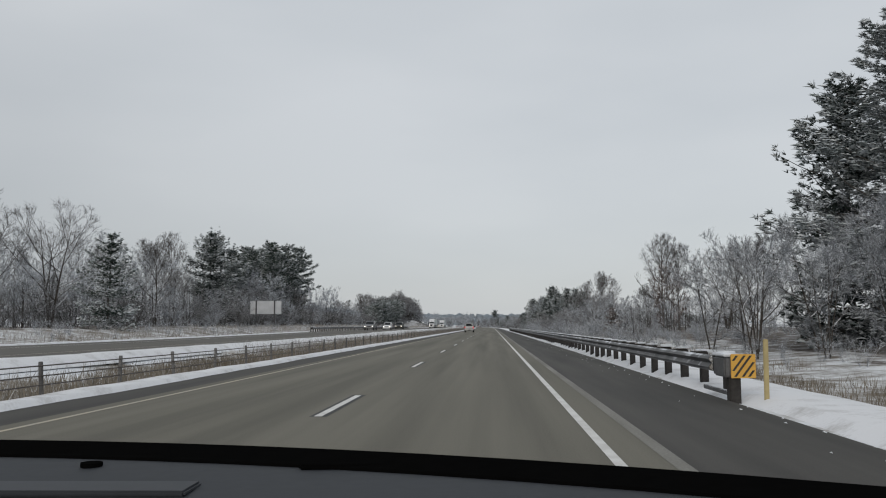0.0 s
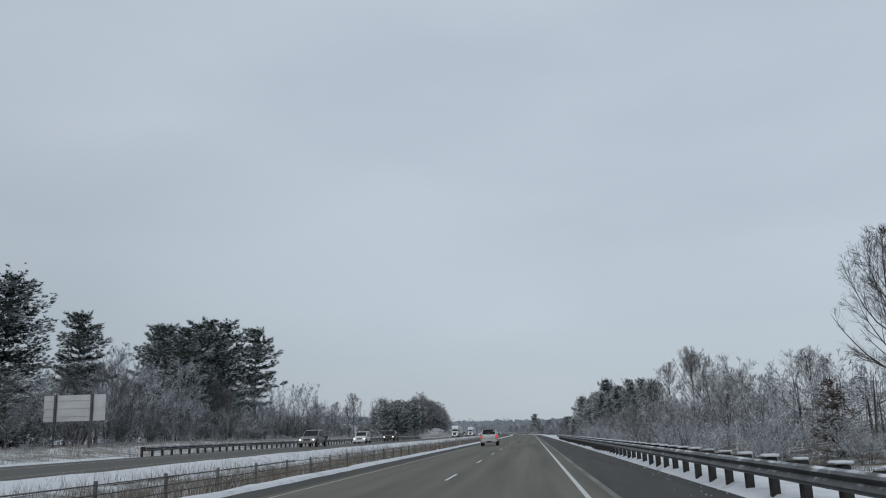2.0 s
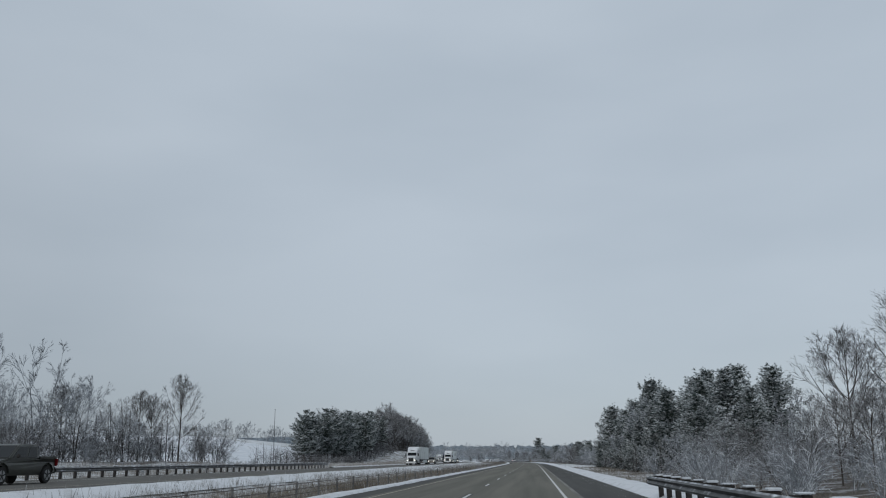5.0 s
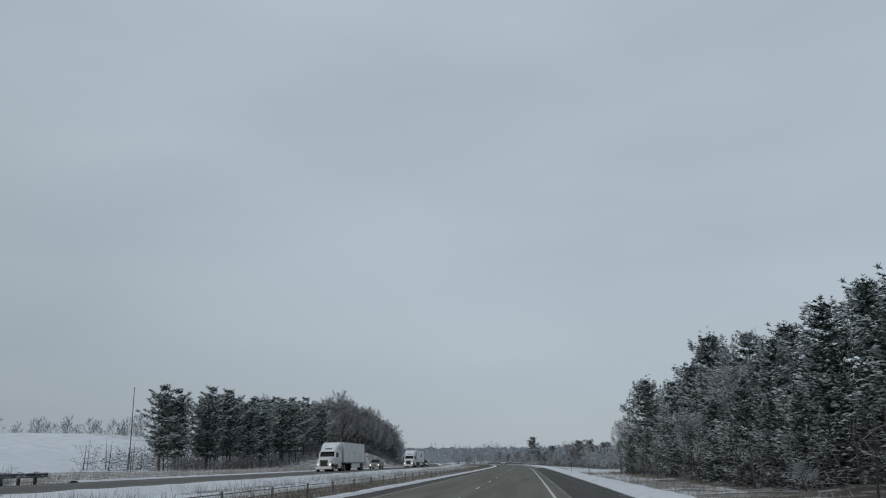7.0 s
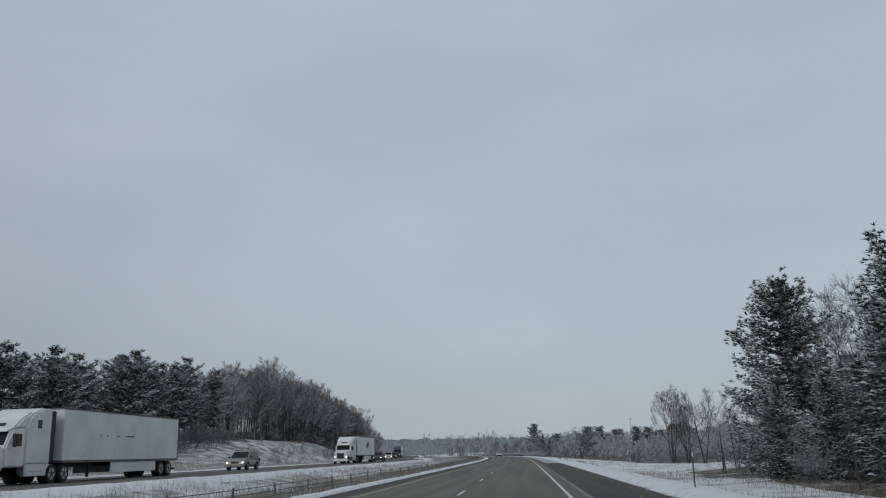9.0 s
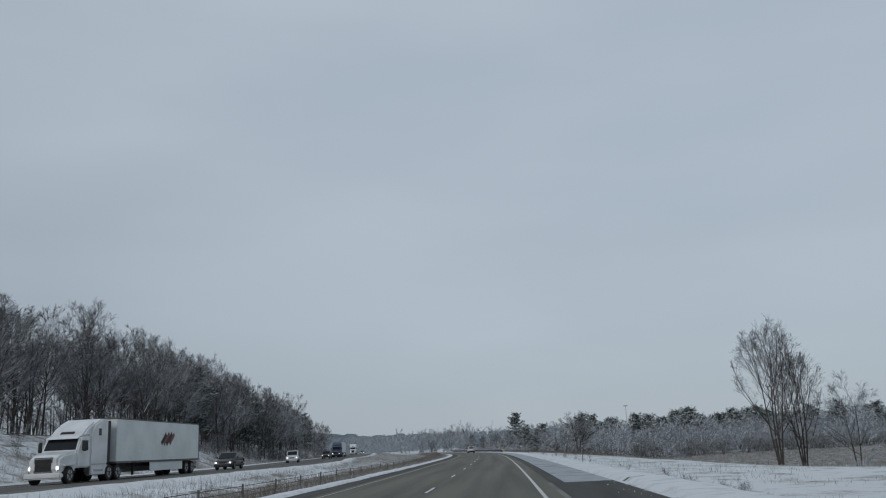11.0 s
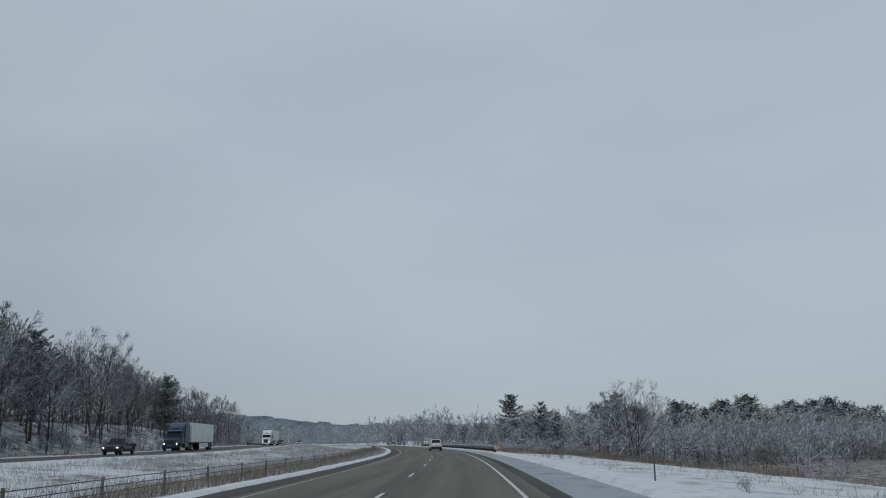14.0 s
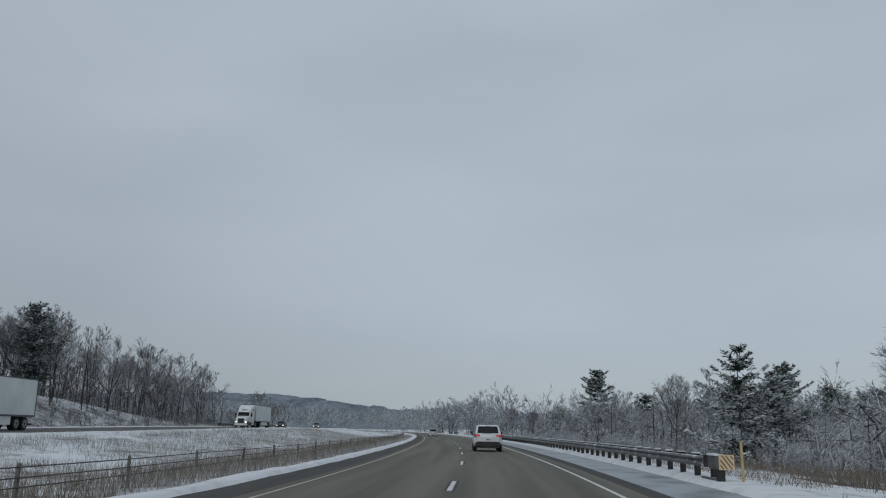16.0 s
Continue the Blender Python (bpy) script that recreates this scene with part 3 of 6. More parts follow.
def pine_shape(seed, height, reach=0.2, bare=0.25, whorls=16, arms=6, dense=7.0, needles=7, droop=0.25, pointed=0.5, needle=0.42, load=0.45, dark=5, limbs_low=0.6, slim=0.12, cap=1.0, puff=0.1, dusting=0.16):
    """A white pine: flat boughs of needle tufts in layers round the trunk, and snow lying on the tufts."""
    rng = np.random.default_rng(seed)
    zs = np.linspace(0, 1, 7)
    axis = np.stack([np.cumsum(rng.normal(0, 0.006 * height, 7)), np.cumsum(rng.normal(0, 0.006 * height, 7)), zs * height], 1)
    axis[:, 2] -= 0.2
    rr = height * 0.013 * (1 - zs * 0.93)
    wood = [tubes(axis[:-1], axis[1:], rr[:-1], rr[1:])]
    base, heading, length, rise, laden = [], [], [], [], []
    for w in range(whorls):
        f = min(max(bare + (1 - bare) * (w + rng.uniform(-0.35, 0.35)) / whorls, 0.05), 0.985)
        g = max((f - bare) / (1 - bare), 0)
        shape = min(1.0, limbs_low + (1 - limbs_low) * g / 0.28) * (1 - g ** (1 / pointed) * 0.86)
        for k in range(arms if g < 0.85 else arms - 1):
            a = 2 * math.pi * (k + rng.uniform(-0.4, 0.4)) / arms + w * 1.1
            ln = max(height * reach * shape * rng.uniform(0.55, 1.15) * (0.4 if rng.random() < 0.1 else 1.0), 0.45)
            base.append((np.interp(f, zs, axis[:, 0]), np.interp(f, zs, axis[:, 1]), f * height - 0.2))
            heading.append(a)
            length.append(ln)
            rise.append(0.02 + g * 0.62 + rng.normal(0, 0.09))
            laden.append(0.95 if rng.random() < load * 0.6 else load * dusting)
    base, heading, length, rise, laden = (np.array(a) for a in (base, heading, length, rise, laden))
    out = np.stack([np.cos(heading), np.sin(heading), np.zeros(len(heading))], 1)
    side = np.stack([-np.sin(heading), np.cos(heading), np.zeros(len(heading))], 1)

    def along_bough(i, s):
        """Places on the boughs i at the shares s of their length: they sag, and lift at the tip."""
        lift = length[i] * (rise[i] * s - droop * np.sin(math.pi * np.minimum(s, 1)) * (1 - np.clip(rise[i], 0, 0.6)) * 0.5)
        return base[i] + out[i] * (length[i] * s)[:, None] + np.array([0, 0, 1.0]) * lift[:, None]

    every = np.arange(len(length))
    for s0, s1 in ((0, 0.35), (0.35, 0.7), (0.7, 1.0)):
        thick = 0.012 * length + 0.014
        wood.append(tubes(along_bough(every, np.full(len(every), s0)), along_bough(every, np.full(len(every), s1)), thick * (1 - 0.8 * s0), thick * (1 - 0.8 * s1)))
    grain = float(np.clip(height / 18, 0.7, 1.25))
    idx = np.repeat(every, np.clip((length * dense).astype(int), 5, 60))
    s = rng.beta(1.5, 0.95, len(idx)) * 0.8 + 0.22
    wide = length[idx] * 0.34 * np.sin(math.pi * np.clip(0.12 + 0.8 * s, 0, 1)) ** 0.8
    o = rng.uniform(-1, 1, len(idx)) * wide
    heart = along_bough(idx, s) + side[idx] * o[:, None]
    heart[:, 2] += -0.22 * np.abs(o) + rng.normal(0, puff, len(idx)) * grain
    m = len(heart)
    plume = out[idx] * 0.8 + side[idx] * (np.sign(o) * np.minimum(np.abs(o) / (wide + 0.1), 1) * 0.9)[:, None]
    dirs = rng.normal(0, 0.6, (m, needles, 3)) + plume[:, None]
    dirs[..., 2] = dirs[..., 2] * 0.6 + 0.12 + rise[idx][:, None] * 0.7
    dirs /= np.linalg.norm(dirs, axis=-1, keepdims=True)
    size = needle * rng.uniform(0.6, 1.35, (m, needles)) * grain
    p0 = np.repeat(heart[:, None], needles, 1).reshape(-1, 3)
    leaf = [slivers(rng, p0, p0 + dirs.reshape(-1, 3) * size.reshape(-1, 1), np.full(m * needles, needle * slim * grain))]
    # broad inner blades, added to block light and darken the crown's core
    inner = np.repeat(every, dark)
    q0 = along_bough(inner, rng.uniform(0.03, 0.55, len(inner)))
    w = rng.normal(0, 1, (len(inner), 5, 3)) * [1, 1, 0.5]
    w = w / np.linalg.norm(w, axis=-1, keepdims=True) * rng.uniform(0.5, 1.1, (len(inner), 5, 1)) * needle * 2.0
    b0 = np.repeat(q0[:, None], 5, 1).reshape(-1, 3)
    leaf.append(slivers(rng, b0, b0 + w.reshape(-1, 3), np.full(len(b0), needle * 0.42 * grain)))
    # snow on the tufts: ragged little caps, thicker on some boughs than on others
    chosen = np.where(rng.random(m) < laden[idx] * np.clip(s * 1.5, 0.3, 1))[0]
    c = len(chosen)
    ring = np.arange(8) * 2 * math.pi / 8
    reach_of = needle * grain * cap * rng.uniform(0.6, 1.3, (c, 1)) * np.where(np.arange(8) % 2, 0.42, 1.0)[None] * rng.uniform(0.6, 1.25, (c, 8))
    ahead = plume[chosen] / (np.linalg.norm(plume[chosen], axis=1, keepdims=True) + 1e-9)
    across = np.stack([-ahead[:, 1], ahead[:, 0], np.zeros(c)], 1)
    rim = (heart[chosen] + ahead * 0.12)[:, None] + ahead[:, None] * (np.cos(ring) * 1.15 * reach_of)[..., None] + across[:, None] * (np.sin(ring) * 0.95 * reach_of)[..., None]
    rim[..., 2] += 0.02 - 0.16 * reach_of + np.cos(ring)[None] * reach_of * rise[idx][chosen][:, None] * 0.6
    peak = heart[chosen] + ahead * 0.12 + np.stack([np.zeros(c), np.zeros(c), needle * cap * rng.uniform(0.2, 0.5, c)], 1)
    v = np.concatenate([rim, peak[:, None]], 1).reshape(-1, 3)
    fan = np.array([[k, (k + 1) % 8, 8] for k in range(8)])
    snow = (v, (np.arange(c)[:, None, None] * 9 + fan[None]).reshape(-1, 3))
    return joined(wood), joined(leaf), joined([snow])


MADE = {}


def tree_thing(key, name, pieces, label, category):
    """A tree as an empty at its foot with its parts as meshes."""
    ob = new(name)
    ob.empty_display_size = 0.5
    for part_name, (v, f), mat in pieces:
        made = mesh_object(part_name, v, f, mat, ob)
        if part_name == "snow_cover":
            tagged(made, "pads of fresh snow", kind="stuff")
    tagged(ob, label, category)
    MADE[key] = ob
    ob.location = (0, -300 - 12 * len(MADE), -80)
    return ob


def bare(key, seed, height, mat=TWIG, label="leafless deciduous tree with frosted grey twigs", name="bare_tree", **kw):
    w, c = bare_tree_shape(seed, height, **kw)
    return tree_thing(key, name, [("trunk", w, BARK), ("crown", c, mat)], label, "tree")


def pine(key, seed, height, label="tall white pine with snow on its boughs", name="pine_tree", leaf=NEEDLES, **kw):
    w, l_, p = pine_shape(seed, height, **kw)
    return tree_thing(key, name, [("trunk", w, BARK), ("foliage", l_, leaf), ("snow_cover", p, SNOWY_NEEDLES)], label, "tree")


def shrub(key, seed, height, mat=FROST_HAZE, label="frosted leafless roadside shrub", **kw):
    w, c = shrub_shape(seed, height, **kw)
    return tree_thing(key, "shrub", [("stem", w, BARK), ("crown", c, mat)], label, "shrub")


USED = set()


def plant(key, x, y, z=None, size=1.0, turn=None, group="", label="", z_size=None):
    """Stands a copy of a tree at a place of the plan."""
    if z is None:
        u = (x - lane_x(y)) * 1.0
        z = ground_z(u, y)
    turn = random.uniform(0, 6.28) if turn is None else turn
    m = Matrix.LocRotScale((x, y, z), Euler((0, 0, turn)), None)
    src = MADE[key]
    if key in USED:
        ob = copy_thing(src, m)
    else:
        ob = src
        ob.matrix_basis = m
        USED.add(key)
    ob.scale = (size, size, z_size or size)
    if group:
        tagged(ob, group=group)
    if label:
        tagged(ob, label)
    return ob


bare("oak_a", 1, 15.0, stems=2, wide=0.3, limbs=18)
bare("oak_b", 2, 14.0, stems=2, wide=0.36, limbs=18, open_angle=0.95)
bare("ash_a", 3, 16.5, DARK_TWIG, stems=1, twig=0.01, wide=0.27, low=0.3, trunk=0.85, limbs=18, up=0.95)
bare("ash_b", 4, 13.0, stems=1, wide=0.36, limbs=18)
bare("vase", 8, 17.0, DARK_TWIG, stems=4, twig=0.009, girth=1.25, wide=0.23, low=0.16, trunk=0.8, limbs=28, forks=7, up=1.0, open_angle=0.6, label="tall upright leafless tree with several dark stems")
bare("broad", 7, 14.0, stems=2, twig=0.01, girth=1.3, wide=0.4, limbs=20, low=0.16, open_angle=0.95, label="broad leafless tree with dark forked limbs and frosted twigs")
bare("gnarled", 9, 13.0, DARK_TWIG, stems=2, wide=0.55, limbs=18, forks=7, shoots=5, low=0.14, trunk=0.7, up=0.35, gnarl=0.2, open_angle=1.25, girth=2.0, label="old gnarled leafless tree with crooked snow-lined limbs")
bare("frost_a", 5, 12.0, FROST_HAZE, "leafless tree white with hoar frost", stems=2, wide=0.38, low=0.12, up=0.4, open_angle=1.0)
bare("frost_b", 6, 10.0, FROST_HAZE, "leafless tree white with hoar frost", stems=3, wide=0.44, low=0.08, limbs=15, up=0.3, open_angle=1.05)
pine("pine_a", 11, 24.0, reach=0.27, bare=0.34, whorls=14, arms=6, pointed=0.42, needle=0.46, droop=0.15)
pine("pine_b", 12, 22.0, reach=0.31, bare=0.2, whorls=15, arms=6, pointed=0.45, needle=0.46)
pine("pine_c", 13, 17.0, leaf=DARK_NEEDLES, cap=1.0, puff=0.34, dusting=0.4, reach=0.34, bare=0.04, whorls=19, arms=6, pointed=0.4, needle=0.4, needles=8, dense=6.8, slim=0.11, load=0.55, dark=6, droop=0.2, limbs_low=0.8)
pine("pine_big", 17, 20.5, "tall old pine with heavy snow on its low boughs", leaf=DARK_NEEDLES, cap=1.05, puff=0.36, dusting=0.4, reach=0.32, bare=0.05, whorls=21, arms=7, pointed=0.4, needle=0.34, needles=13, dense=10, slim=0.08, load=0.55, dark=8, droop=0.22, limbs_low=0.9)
pine("pine_frost", 18, 19.0, "tall roadside pine white with frost and snow", leaf=FROSTED_NEEDLES, reach=0.36, bare=0.05, whorls=20, arms=7, pointed=0.6, needle=0.28, needles=12, slim=0.09, load=1.0, dark=8, droop=0.3, limbs_low=0.9, dense=13)
pine("pine_d", 15, 16.0, "red pine with a rounded tufted crown dusted with snow", reach=0.27, bare=0.24, whorls=11, arms=6, pointed=0.3, needle=0.46, load=0.65, dense=7)
pine("pine_far", 16, 17.0, "distant pine rising above a frosted wood", reach=0.33, bare=0.12, whorls=13, arms=6, dense=4.5, needles=7, pointed=0.32, needle=0.62, load=0.4, puff=0.4, dusting=0.3, droop=0.1)
pine("pine_far_b", 26, 15.0, "distant broad pine in a frosted wood", reach=0.4, bare=0.15, whorls=11, arms=6, dense=4.5, needles=7, pointed=0.42, needle=0.62, load=0.5, puff=0.4, dusting=0.3, droop=0.05)
pine("spruce", 14, 11.0, "young snow-laden pine with boughs to the ground", reach=0.42, bare=0.03, whorls=13, arms=7, pointed=0.62, needle=0.34, needles=9, load=0.8, droop=0.3, limbs_low=0.95, dense=10)
sapling = pine_shape(19, 4.6, reach=0.42, bare=0.08, whorls=10, arms=5, dense=9, needles=7, pointed=0.6, needle=0.3, load=0.2, dark=3)
tree_thing("brown_leaved", "sapling", [("trunk", sapling[0], BARK), ("foliage", sapling[1], BROWN_LEAVES), ("snow_cover", sapling[2], SNOWY_NEEDLES)], "young oak holding withered brown leaves dusted with snow", "tree")
oak_w, oak_c = bare_tree_shape(27, 9.5, stems=2, wide=0.28, limbs=18, forks=8, low=0.1, shoots=6, twigs=5, fine=0, twig=0.03)
tree_thing("brown_oak", "oak_tree", [("trunk", oak_w, BARK), ("crown", oak_c, BROWN_LEAVES)], "young oak still holding withered brown leaves", "tree")
shrub("shrub_a", 21, 3.6, branches=7, twigs=6, fine=7, twig=0.008)
shrub("shrub_b", 22, 2.6, branches=7, twigs=6, fine=7, twig=0.007)
shrub("shrub_c", 23, 4.6, TWIG, "grey leafless thicket shrub with frost", stems=10, branches=7, twigs=6, fine=7, twig=0.009)


# ---- woods beside the road ----
def row(keys, y0, y1, u0, u1, gap, sizes=(0.85, 1.15), group=""):
    y = y0
    while y < y1:
        u = random.uniform(u0, u1)
        x, yy, _ = at(u, y)
        plant(random.choice(keys), x, yy, ground_z(u, y), random.uniform(*sizes), group=group)
        y += gap * random.uniform(0.7, 1.3)


def far_shapes(seed, twig=0.045, limbs=9, forks=5, shoots=5, twigs=4, wide=0.28, low=0.1, **kw):
    shapes = []
    for k in range(6):
        n = 1 + k % 2
        w, c = bare_tree_shape(seed + k, 14.0, stems=n, limbs=limbs, forks=forks, shoots=shoots, twigs=twigs, fine=0, curve=1, wide=wide + 0.04 * (k % 4), twig=twig, low=low + 0.04 * (k % 3), **kw)
        shapes.append([(np.array(w[0]), np.array(w[1])), (np.array(c[0]), [np.array(q) for q in c[1]])])
    return shapes


def wood_stuff(name, places, shapes, twig_mat, label):
    """Many crowded trees that nobody could count, as one mesh with bark and twig materials."""
    rng = np.random.default_rng(len(places) + 5)
    verts, faces, mats, n = [], [], [], 0
    for x, y, z, s in places:
        (wv, wf), (cv, cf) = shapes[rng.integers(len(shapes))]
        a = rng.uniform(0, 6.28)
        rot = np.array([[math.cos(a), math.sin(a), 0], [-math.sin(a), math.cos(a), 0], [0, 0, 1]])
        for v, f, k in ((wv, wf, 0), (cv, cf, 1)):
            verts.append(v @ rot * s + [x, y, z])
            faces += [(q + n).tolist() for q in f]
            mats += [k] * len(f)
            n += len(v)
    ob = mesh_object(name, np.concatenate(verts).tolist(), faces, FROST_HAZE if twig_mat is FROST_HAZE else BARK)
    ob.data.materials.append(twig_mat)
    ob.data.polygons.foreach_set("material_index", mats)
    return tagged(ob, label, "woods", kind="stuff")


def scattered(y0, y1, u0, u1, count, s0, s1, seed):
    rng = random.Random(seed)
    out = []
    for _ in range(count):
        y, u = rng.uniform(y0, y1), rng.uniform(u0, u1)
        x, yy, z = ground_at(u, y)
        out.append((x, yy, z, rng.uniform(s0, s1)))
    return out


def shrub_lods(seed, height=3.2, twig=0.012):
    shapes = []
    for k in range(4):
        w, c = shrub_shape(seed + k, height, stems=7, branches=4, twigs=4, fine=4, twig=twig)
        shapes.append([(np.array(w[0]), np.array(w[1])), (np.array(c[0]), [np.array(q) for q in c[1]])])
    return shapes


BARE = ["oak_a", "oak_b", "ash_a", "ash_b"]
ALLBARE = BARE + ["frost_a", "frost_b"]
# single trees that stand out
for key, x, y, s in (("ash_a", 33.6, 146, 1.0), ("ash_a", 37, 149, 0.9), ("gnarled", 39, 128, 1.0), ("broad", 27, 178, 0.75), ("brown_leaved", 22.2, 130, 1.05), ("brown_oak", 29, 123, 1.05), ("spruce", -38, 88, 0.95), ("broad", -46, 92, 1.05), ("oak_b", -50, 84, 1.0),
                     ("pine_big", -49, 159.5, 0.88), ("pine_a", -50, 177, 0.68), ("ash_a", -54, 152, 1.02), ("ash_a", -58, 150, 0.95), ("oak_a", -56, 138, 0.72), ("frost_a", -50, 178, 0.9), ("frost_a", -54, 186, 1.0), ("frost_a", -49, 196, 0.9), ("frost_b", -47, 206, 0.9), ("pine_b", -51, 237, 1.06), ("pine_a", -52, 258, 1.02), ("pine_a", -49, 211, 0.78), ("pine_b", -50, 228, 0.92), ("pine_a", -55, 214, 0.82), ("pine_b", -56, 222, 0.92),
                     ("pine_a", -58, 246, 1.04), ("pine_b", -62, 232, 1.03), ("pine_b", -52, 224, 0.98), ("pine_big", 31.8, 409, 0.72), ("frost_a", 36, 410, 1.1), ("frost_a", 39, 413, 1.2), ("pine_c", 43, 408, 0.95), ("frost_b", 34.5, 404, 0.7), ("pine_big", 39.4, 398.7, 0.96), ("pine_big", 38.6, 375, 0.66), ("frost_a", 36.4, 366, 0.95),
                     ("frost_a", 36.5, 405, 1.0), ("frost_a", 42, 404, 1.1), ("frost_b", 34, 397, 0.7), ("spruce", 24.1, 666, 0.72), ("spruce", 26.6, 668, 0.6), ("broad", 38.4, 666, 0.95), ("pine_a", 48.5, 742, 0.72), ("ash_b", 41, 679, 0.8), ("pine_a", 27, 822, 0.85),
                     ("frost_a", 29.5, 824, 1.4), ("frost_a", 33, 828, 1.3), ("vase", 41.2, 507, 0.88), ("vase", 44.6, 510, 0.76), ("broad", 34.5, 452, 0.68), ("frost_a", 50.4, 511, 0.9), ("pine_frost", 30, 58, 1.25), ("frost_a", 24.5, 49, 0.7),
                     # pines of half size or less are added to darken the big pines' feet
                     ("pine_c", 28, 62, 1.15), ("oak_b", 21, 62, 0.62), ("pine_c", 28.5, 405, 0.36), ("pine_c", 30, 411, 0.4), ("pine_c", 27, 398, 0.34), ("pine_c", 34, 412, 0.45), ("pine_c", 37.5, 413, 0.5), ("pine_c", 33, 400, 0.42), ("pine_c", 36, 403, 0.45), ("pine_c", 29.5, 396, 0.38), ("pine_c", 39.5, 405, 0.5), ("pine_c", 28, 332, 0.4), ("pine_c", 29.6, 338, 0.44), ("pine_c", 27.8, 325, 0.36), ("pine_c", 28.6, 345, 0.4), ("pine_c", 29.5, 353, 0.36), ("spruce", 35, 400, 0.36), ("spruce", 38, 394, 0.42), ("spruce", 33, 393, 0.3), ("frost_a", 20, 70, 0.8), ("frost_b", 18.5, 55, 0.8), ("frost_a", 23.5, 57, 0.85), ("frost_b", 26, 52, 0.95), ("frost_b", 21.5, 66, 0.85), ("oak_b", 27.5, 70, 0.75), ("frost_a", 30, 60, 1.0), ("frost_b", 21, 50, 0.7), ("pine_d", -68, 660, 1.0), ("pine_b", -48, 704, 0.55),
                     ("broad", -52, 690, 0.95), ("ash_b", -80, 795, 1.1), ("broad", -46, 300, 0.62), ("ash_a", 36.2, 255, 0.85), ("ash_a", 39.6, 249, 0.98), ("oak_a", 41.5, 251, 1.05), ("ash_b", 34, 264, 0.9), ("frost_a", 36, 834, 1.3), ("pine_far", 40, 830, 1.0), ("frost_a", 44, 838, 1.35), ("frost_a", 52, 832, 1.2), ("frost_a", 61, 840, 1.3), ("pine_far", 69, 836, 0.95), ("frost_a", 24, 845, 1.2), ("broad", -43.5, 661, 1.2), ("broad", -50, 560, 1.0), ("broad", -54, 630, 1.05)):
    plant(key, x, y, size=s)
LOWER = {312: 0.8, 319: 0.93, 322: 0.93, 326: 0.82, 339: 0.89, 346: 0.94, 359: 0.88}
for y, u in ((338, 20.5), (347, 20), (352, 21), (360, 20.5), (368, 20.2), (376, 21), (384, 21.5), (297, 29), (305, 34), (312, 26), (319, 31), (326, 23.5), (333, 29), (339, 23.5), (346, 27), (353, 32), (359, 24), (365, 27), (371, 24.5), (378, 25.5), (385, 31), (392, 24), (300, 23), (316, 37), (330, 35), (342, 33), (349, 24), (356, 25), (381, 25), (398, 29), (322, 27.5)):
    plant("pine_c", *at(u, y)[:2], size=random.uniform(0.66, 0.84) * (0.84 if y < 312 else 0.62 if u < 22 else 1.14 if y < 345 else 1.0) * LOWER.get(y, 1.0), group="dense pines beside the road")
plant("frost_a", 29.4, 339.5, size=1.0, turn=1.0)
row(["pine_d"], 389, 408, -53, -48, 3.2, (0.68, 0.8), "pine grove across the road")
row(["pine_d"], 409, 452, -53, -47, 3.2, (0.76, 0.9), "pine grove across the road")
row(["pine_d"], 453, 482, -53, -47, 3.4, (0.7, 0.85), "pine grove across the road")
row(["pine_d"], 416, 485, -60, -54, 7, (0.68, 0.85), "pine grove across the road")
# wood edges, tree by tree
row(["shrub_a", "shrub_b", "shrub_c"], 128, 272, 14, 20, 7, (0.7, 1.0), "thicket behind the guardrail")
row(["frost_a", "frost_b", "ash_b", "oak_b"], 132, 272, 19, 27, 9, (0.42, 0.6), "wood behind the guardrail")
row(["frost_a", "frost_b", "ash_b"], 150, 275, 28, 40, 12, (0.5, 0.72), "wood behind the guardrail")
row(["shrub_a", "frost_b", "shrub_b"], 295, 425, 18.5, 21, 24, (0.5, 0.7), "thicket at the pines")
row(["shrub_a", "shrub_b"], 78, 127, 15, 31, 3.4, (0.35, 0.62), "frosted brush round the gnarled tree")
row(["shrub_a", "shrub_c"], 100, 312, -44, -40, 12, (0.7, 1.1), "thicket across the road")
row(ALLBARE + ["frost_a", "frost_b", "frost_a"], 60, 303, -51, -43, 6, (0.46, 0.7), "wood across the road")
row(["oak_a", "oak_b", "ash_b", "frost_a", "oak_b"], 490, 640, -51, -44, 5, (0.8, 1.1), "wood on the bank")
row(["oak_a", "oak_b"], 535, 632, -60, -52, 7, (1.06, 1.3), "wood on the bank")
row(["oak_a", "oak_b", "ash_b"], 640, 790, -57, -47, 6, (0.6, 0.82), "wood on the bank")
row(["frost_b", "frost_a", "ash_b"], 690, 900, 20, 32, 11, (0.5, 0.7), "wood beyond the field")
row(["frost_a", "frost_b"], 880, 1010, 12, 20, 10, (0.95, 1.3), "frosted trees at the bend")
for k in range(104):
    t = k / 104
    x, y = 60 + 195 * t + 9 * math.sin(k * 1.9) + random.uniform(-14, 14), 850 + 40 * t + random.uniform(-35, 45)
    plant(random.choice(["pine_far", "pine_far", "pine_far_b"]), x, y, size=random.uniform(0.8, 1.32), group="pines along the far wood")

# crowded woods behind the edges
FAR = far_shapes(100, 0.055, 9, 5, 4, 3)
THIN = far_shapes(140, 0.028, 11, 5, 5, 4)
FROSTED = far_shapes(120, 0.034, 11, 5, 5, 4, 0.36, 0.03, up=0.35, open_angle=1.0)
FAR_FROSTED = far_shapes(130, 0.046, 10, 5, 4, 3, 0.36, 0.03, up=0.35, open_angle=1.0)
BUSH = shrub_lods(180)


